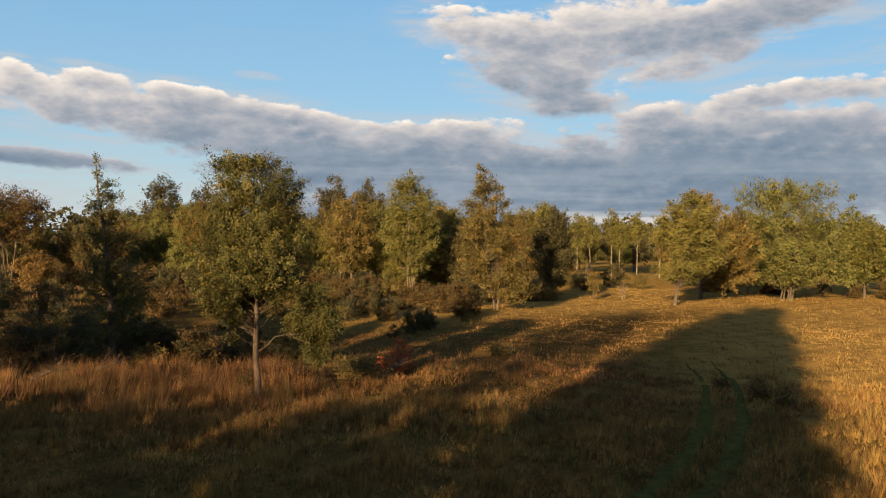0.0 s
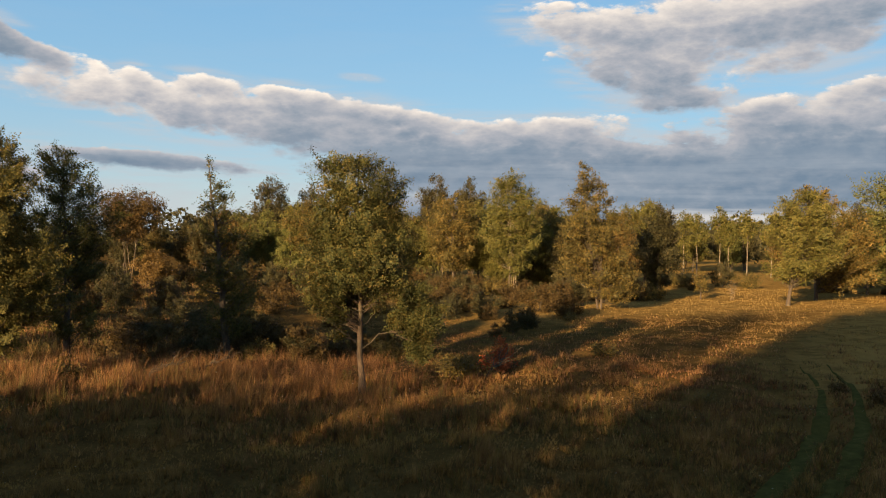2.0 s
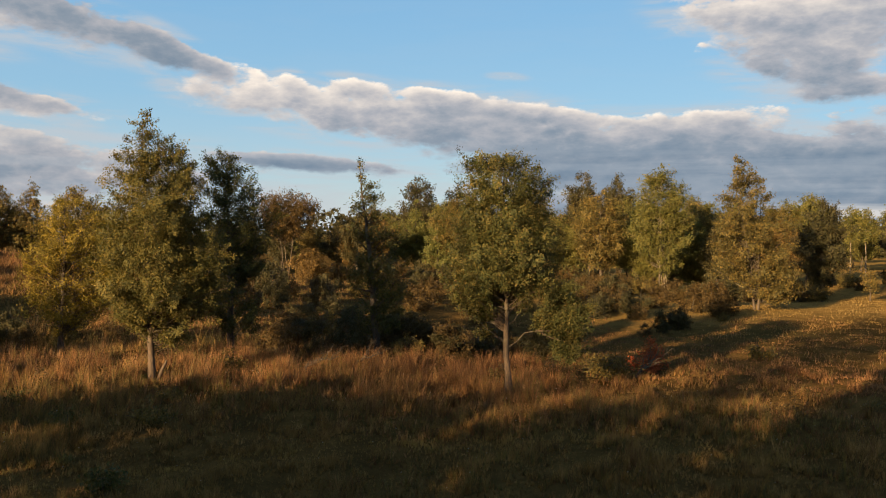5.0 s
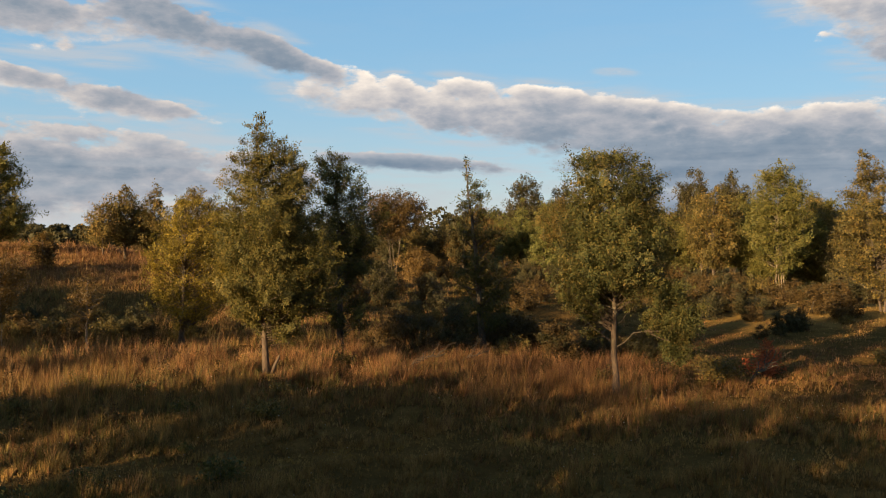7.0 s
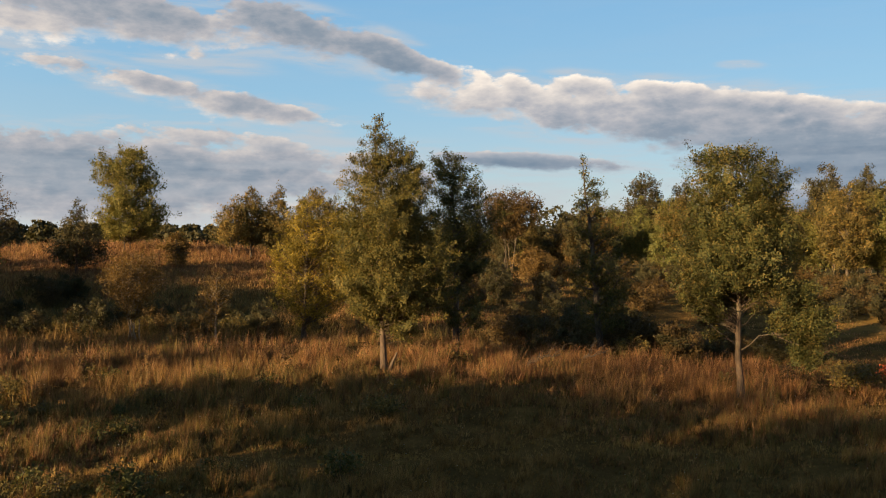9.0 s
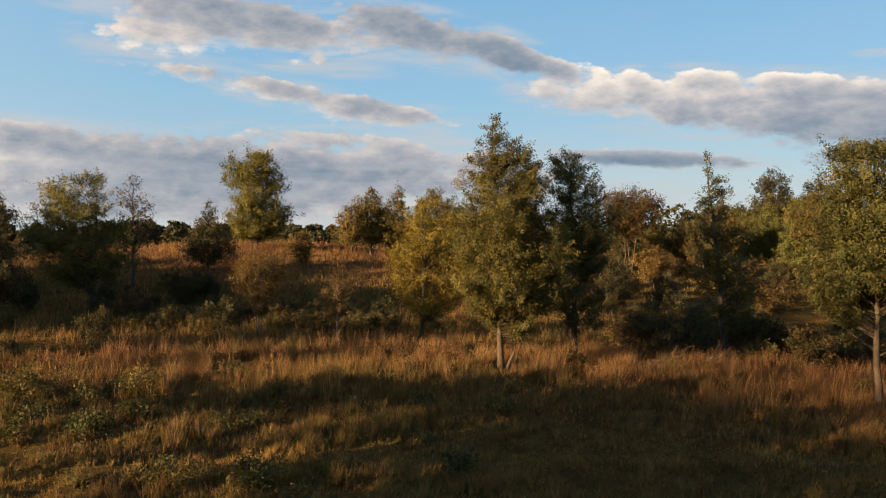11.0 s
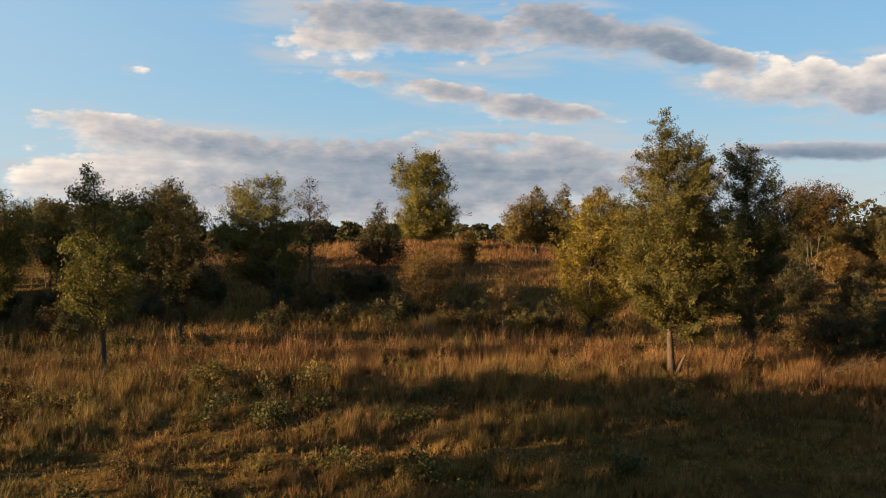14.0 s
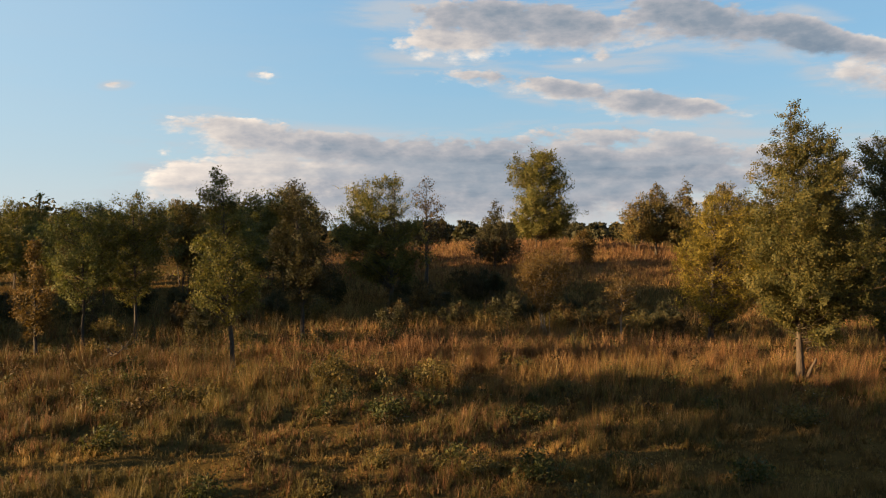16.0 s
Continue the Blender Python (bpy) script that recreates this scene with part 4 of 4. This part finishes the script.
# weeds that stand in the grass
WEEDS = [make_tree("weed_clump", 160 + k, hgt, wid, "low", mat, leaf=0.11, clumps=16, twigs=6, density=2.8, stems=3, limbs=3, trunk=0.02, label=lab, category="weed", group="weeds in the meadow")
         for k, (hgt, wid, mat, lab) in enumerate([(0.85, 1.7, LEAF_OLIVE, "olive-green leafy weeds standing in dry grass"), (0.7, 1.3, LEAF_GREEN, "dull green weeds standing in dry grass"),
                                                   (0.8, 1.2, LEAF_BROWN, "brown withered weeds standing in dry grass")])]
vrng = np.random.default_rng(33)
taken = set()
for a0, a1, d0, d1, count in ((-58, -36, 26, 42, 74), (-54, -6, 24, 42, 120), (-6, 24, 29, 40, 40), (-56, -10, 16, 24, 20), (14, 52, 26, 60, 8)):
    for _ in range(count):
        a_, d_ = vrng.uniform(a0, a1), vrng.uniform(d0, d1)
        k = int(vrng.choice([0, 2, 2])) if a_ > -6 else int(vrng.choice([0, 0, 0, 1, 1, 1, 1, 2, 2, 2]))
        ob = copy_thing(WEEDS[k], Matrix()) if k in taken else WEEDS[k]
        taken.add(k)
        stand(ob, d_ * math.sin(radians(a_)), d_ * math.cos(radians(a_)), vrng.uniform(0, 360), vrng.uniform(0.4, 0.95))


def dead_branch(x, y, seed, length, label):
    """A fallen bough with forked bare twigs, lying in the grass."""
    rng = np.random.default_rng(seed)
    root = new("dead_branch")
    main = curve_points((0, 0, 0.05), (length, 0.2, 0.75), 0.1, 7, rng, 0.05)
    bough = under("bough", mesh_from("bough", *tube(main, np.linspace(0.06, 0.015, 7), 6), BARK, True), root)
    for k in range(9):
        a = main[int(rng.integers(1, 6))]
        b = a + np.array([rng.uniform(0.1, 0.9), rng.uniform(-0.6, 0.6), rng.uniform(0.15, 0.8)])
        under("twig", mesh_from("twig", *tube(curve_points(a, b, 0.15, 5, rng, 0.06), np.linspace(0.022, 0.006, 5), 5), BARK, True), bough)
    tagged(root, label, "branch", "fallen branches")
    root.matrix_basis = pose(x, y, float(ground_z(x, y)), 0, 0, rng.uniform(-40, 40))


dead_branch(0.6, 31.0, 201, 1.7, "fallen bare grey branch in tall grass")
dead_branch(2.6, 32.6, 202, 1.5, "fallen forked branch beside brown weeds")
dead_branch(13.4, 30.2, 203, 1.0, "pale broken branch under the red bush")
dead_branch(-18.6, 22.4, 204, 1.6, "thin arched dead branch beside a green bush")
dead_branch(-28.0, 21.5, 205, 1.8, "thin dead branch leaning in the grass")

# asters: a sprinkle of tiny pale flowers
arng = np.random.default_rng(44)
ax_, ay_, ar_ = tufts(arng, 420, 14, 30)
ah = grass_height(ax_, ay_, ar_) * 1.05 + 0.03
ac = np.stack([ax_, ay_, ground_z(ax_, ay_) + ah], 1)
ang = np.arange(6) * math.pi / 3
disc = np.stack([np.cos(ang), np.sin(ang) * 0.8, np.sin(ang) * -0.5], 1) * 0.016
averts = (ac[:, None] + disc[None]).reshape(-1, 3)
tagged(new("aster_flowers", mesh_from("aster_flowers", averts, np.arange(len(ac) * 6).reshape(-1, 6), PETAL)), "tiny pale aster flowers over the grass", "flowers", kind="stuff")

# low bushes in the meadow
tree_at(-17.2, 22.1, 61, 1.1, 2.4, "low", LEAF_OLIVE, "low green leafy bush in the dry grass", "shrub", category="shrub", clumps=30, stems=3, limbs=3)
tree_at(-14.6, 24.2, 62, 0.9, 2.0, "low", LEAF_OLIVE, "low green weeds among the grass", "shrub", category="shrub", clumps=24, stems=3, limbs=3)
tree_at(14.6, 31.9, 63, 1.3, 1.9, "low", LEAF_RED, "small twiggy bush with a few red leaves", "shrub", category="shrub", clumps=16, stems=4, limbs=4, density=1.6)
tree_at(12.1, 29.9, 64, 0.9, 2.2, "vase", LEAF_OLIVE, "low olive bush beside the red one", "shrub", category="shrub", clumps=30, stems=3, limbs=3)

# unseen trees behind and left of the camera, added to shade the meadow
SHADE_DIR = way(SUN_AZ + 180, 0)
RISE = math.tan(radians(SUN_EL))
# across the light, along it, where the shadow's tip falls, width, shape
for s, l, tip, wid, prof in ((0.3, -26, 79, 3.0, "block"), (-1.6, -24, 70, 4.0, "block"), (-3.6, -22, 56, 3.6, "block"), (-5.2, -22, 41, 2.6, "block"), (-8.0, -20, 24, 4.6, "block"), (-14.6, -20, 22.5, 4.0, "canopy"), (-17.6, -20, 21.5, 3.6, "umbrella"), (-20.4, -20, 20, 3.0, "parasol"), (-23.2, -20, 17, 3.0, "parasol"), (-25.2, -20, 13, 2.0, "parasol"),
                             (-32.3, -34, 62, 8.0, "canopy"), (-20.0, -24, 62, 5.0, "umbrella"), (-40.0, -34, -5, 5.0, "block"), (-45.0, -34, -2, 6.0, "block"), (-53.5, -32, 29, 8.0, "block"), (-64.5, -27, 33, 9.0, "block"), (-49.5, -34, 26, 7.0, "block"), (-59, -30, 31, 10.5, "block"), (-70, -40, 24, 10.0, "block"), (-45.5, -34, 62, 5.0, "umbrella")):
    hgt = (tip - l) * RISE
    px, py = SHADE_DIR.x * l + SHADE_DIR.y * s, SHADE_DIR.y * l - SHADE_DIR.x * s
    stand(make_tree("tree", int(900 + s), hgt, wid, prof, LEAF_OLIVE, leaf=0.68, clumps=110, twigs=10, density=10, cap=7500, label="unseen leafy tree added to shade the meadow", group="shade trees"), px, py)
# unseen tall thin-leaved trees added for dappled shade: across the light, along it, height, width, shape, leafage
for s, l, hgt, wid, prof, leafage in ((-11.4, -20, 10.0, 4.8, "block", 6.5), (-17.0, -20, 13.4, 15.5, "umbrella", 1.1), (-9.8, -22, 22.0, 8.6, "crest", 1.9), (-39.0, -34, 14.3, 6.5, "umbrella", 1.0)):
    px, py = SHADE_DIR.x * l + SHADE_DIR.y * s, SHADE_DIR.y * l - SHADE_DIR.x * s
    stand(make_tree("tree", int(990 + s), hgt, wid, prof, LEAF_GOLD, leaf=0.34, clumps=90, twigs=30, density=leafage, label="unseen thin-leaved golden tree added to dapple the shade", group="shade trees"), px, py, -48)


# ---- meadow grass ----


def kinds_of(x, y, r, rng):
    """0 gold, 1 russet, 2 green, 3 pale gold of the field, also painted on the mown strip as sunlight."""
    band = np.exp(-((r - 34) / 9) ** 2) * np.clip((16 - x) / 8, 0, 1)
    far_hill = np.clip((hill(x, y) - 0.6) / 1.5, 0, 1)
    ang = np.arctan2(x, y)
    # darker russet and green grass in the hollow stands in for shade there
    hollow = np.clip((r - 44) / 4, 0, 1) * np.clip((ang + 0.2) / 0.05, 0, 1) * np.clip((0.40 + (r - 44) * 0.004 - ang) / 0.04, 0, 1)
    # the wedge's own russet, deepened along the sun's line for its thin shade
    russet = 0.4 * hollow + 0.16 * np.clip((x - 15) / 5, 0, 1) * np.clip((62 - r) / 8, 0, 1) + 0.72 * far_hill + 0.60 * np.exp(-((x - 18) / 9) ** 2 - ((y - 37) / 17) ** 2) + 0.22 * np.clip((x - 14) / 6, 0, 1) * np.clip((-3 - 0.669 * x + 0.743 * y) / 4, 0, 1) * np.clip((60 - r) / 10, 0, 1) + 0.08 - 0.08 * np.clip((x - 24) / 6, 0, 1) + 0.60 * band + 0.26 * lump(x, y, 0.30, 7) + 0.14 * lump(x, y, 1.3, 8)
    # extra green at the far left: weeds, and partial shade put into the colour
    green = 0.24 + 0.30 * lump(x, y, 0.42, 9) + 0.2 * lump(x, y, 1.6, 10) - 0.5 * far_hill + 0.4 * hollow + 0.38 * np.clip((-x + 2) / 12, 0, 1) * np.clip((30 - r) / 10, 0, 1) + 0.4 * np.clip((-0.62 - ang) / 0.1, 0, 1)
    green = green + 0.7 * np.exp(-(np.abs(off_line(x, y, TRACK)) / 1.3) ** 2) - 0.15 * np.clip((x - 18) / 15, 0, 1)
    # pale tufts on the mown strip imitate the low sun grazing it
    mown = np.exp(-(off_line(x, y, PATH_STRIP) / 0.7) ** 2)
    russet, green = russet * (1 - mown), green * (1 - mown)
    u = rng.uniform(0, 1, len(x))
    # field grass starts along the sun's line too, paler where the sun falls
    return np.where((mown > 0.5) & (u > 0.35), 3, np.where(u < russet, 1, np.where(u < russet + green, 2, np.where((x > 17) & ((0.669 * x - 0.743 * y > -4 + 3 * lump(x, y, 0.5, 12)) | (y > 52 + 4 * lump(x, y, 0.4, 13))), 3, 0))))


def blades(rng, x, y, r, count):
    """Tufts at x, y: fans of narrow blades on a small three-cornered root; each tuft is one island."""
    n = len(x)
    hgt = grass_height(x, y, r) * rng.uniform(0.5, 1.35, n)
    root = np.stack([x, y, ground_z(x, y) - 0.03], 1)
    turn = rng.uniform(0, 2 * math.pi, n)[:, None] + np.array([[0, 2.094, 4.189]])
    wide = ((0.0025 + 0.00022 * r) * rng.uniform(0.7, 1.4, n))[:, None]
    hub = root[:, None] + np.stack([np.cos(turn) * wide, np.sin(turn) * wide, np.zeros((n, 3))], -1)
    L = np.minimum(hgt[:, None] * rng.uniform(0.4, 1.1, (n, count)), 1.15)
    a = rng.uniform(0, 2 * math.pi, (n, count))
    tilt = np.abs(rng.normal(0, 0.27, (n, count))) + 0.03
    lean = rng.normal(0, 0.16, (n, 2)) + np.array([0.04, 0.02])
    tip = root[:, None] + np.stack([(np.cos(a) * tilt + lean[:, :1]) * L, (np.sin(a) * tilt + lean[:, 1:]) * L, L * 0.96], -1)
    v = np.concatenate([hub, tip], 1).reshape(-1, 3)
    base = (np.arange(n) * (count + 3))[:, None]
    k = np.arange(count)[None]
    f = np.stack([base + k % 3, base + (k + 1) % 3, base + 3 + k], -1).reshape(-1, 3)
    return v, f


grng = np.random.default_rng(11)
zones = [(13, 24, 66000, 11), (24, 36, 92000, 9), (36, 62, 130000, 4), (62, 112, 120000, 3), (52, 96, 46000, 4, -42, -8)]
heaps = {0: [], 1: [], 2: [], 3: []}
for r0, r1, count, per, *sector in zones:
    tx, ty, tr = tufts(grng, count, r0, r1, *sector)
    kind = kinds_of(tx, ty, tr, grng)
    for k in heaps:
        sel = kind == k
        heaps[k].append(blades(grng, tx[sel], ty[sel], tr[sel], per))
for k, (nm, mat, label) in enumerate((("golden_grass", GRASS_GOLD, "dry golden meadow grass standing in tufts"), ("russet_grass", GRASS_RUSSET, "tall russet autumn grass with dry stems"),
                                      ("green_grass", GRASS_GREEN, "low green grass and weeds among the dry stems"),
                                      ("field_grass", GRASS_FIELD, "short pale golden grass of the open field"))):
    gv, gf = joined(heaps[k])
    tagged(new(nm, mesh_from(nm, gv, gf, mat)), label, "grass", kind="stuff")
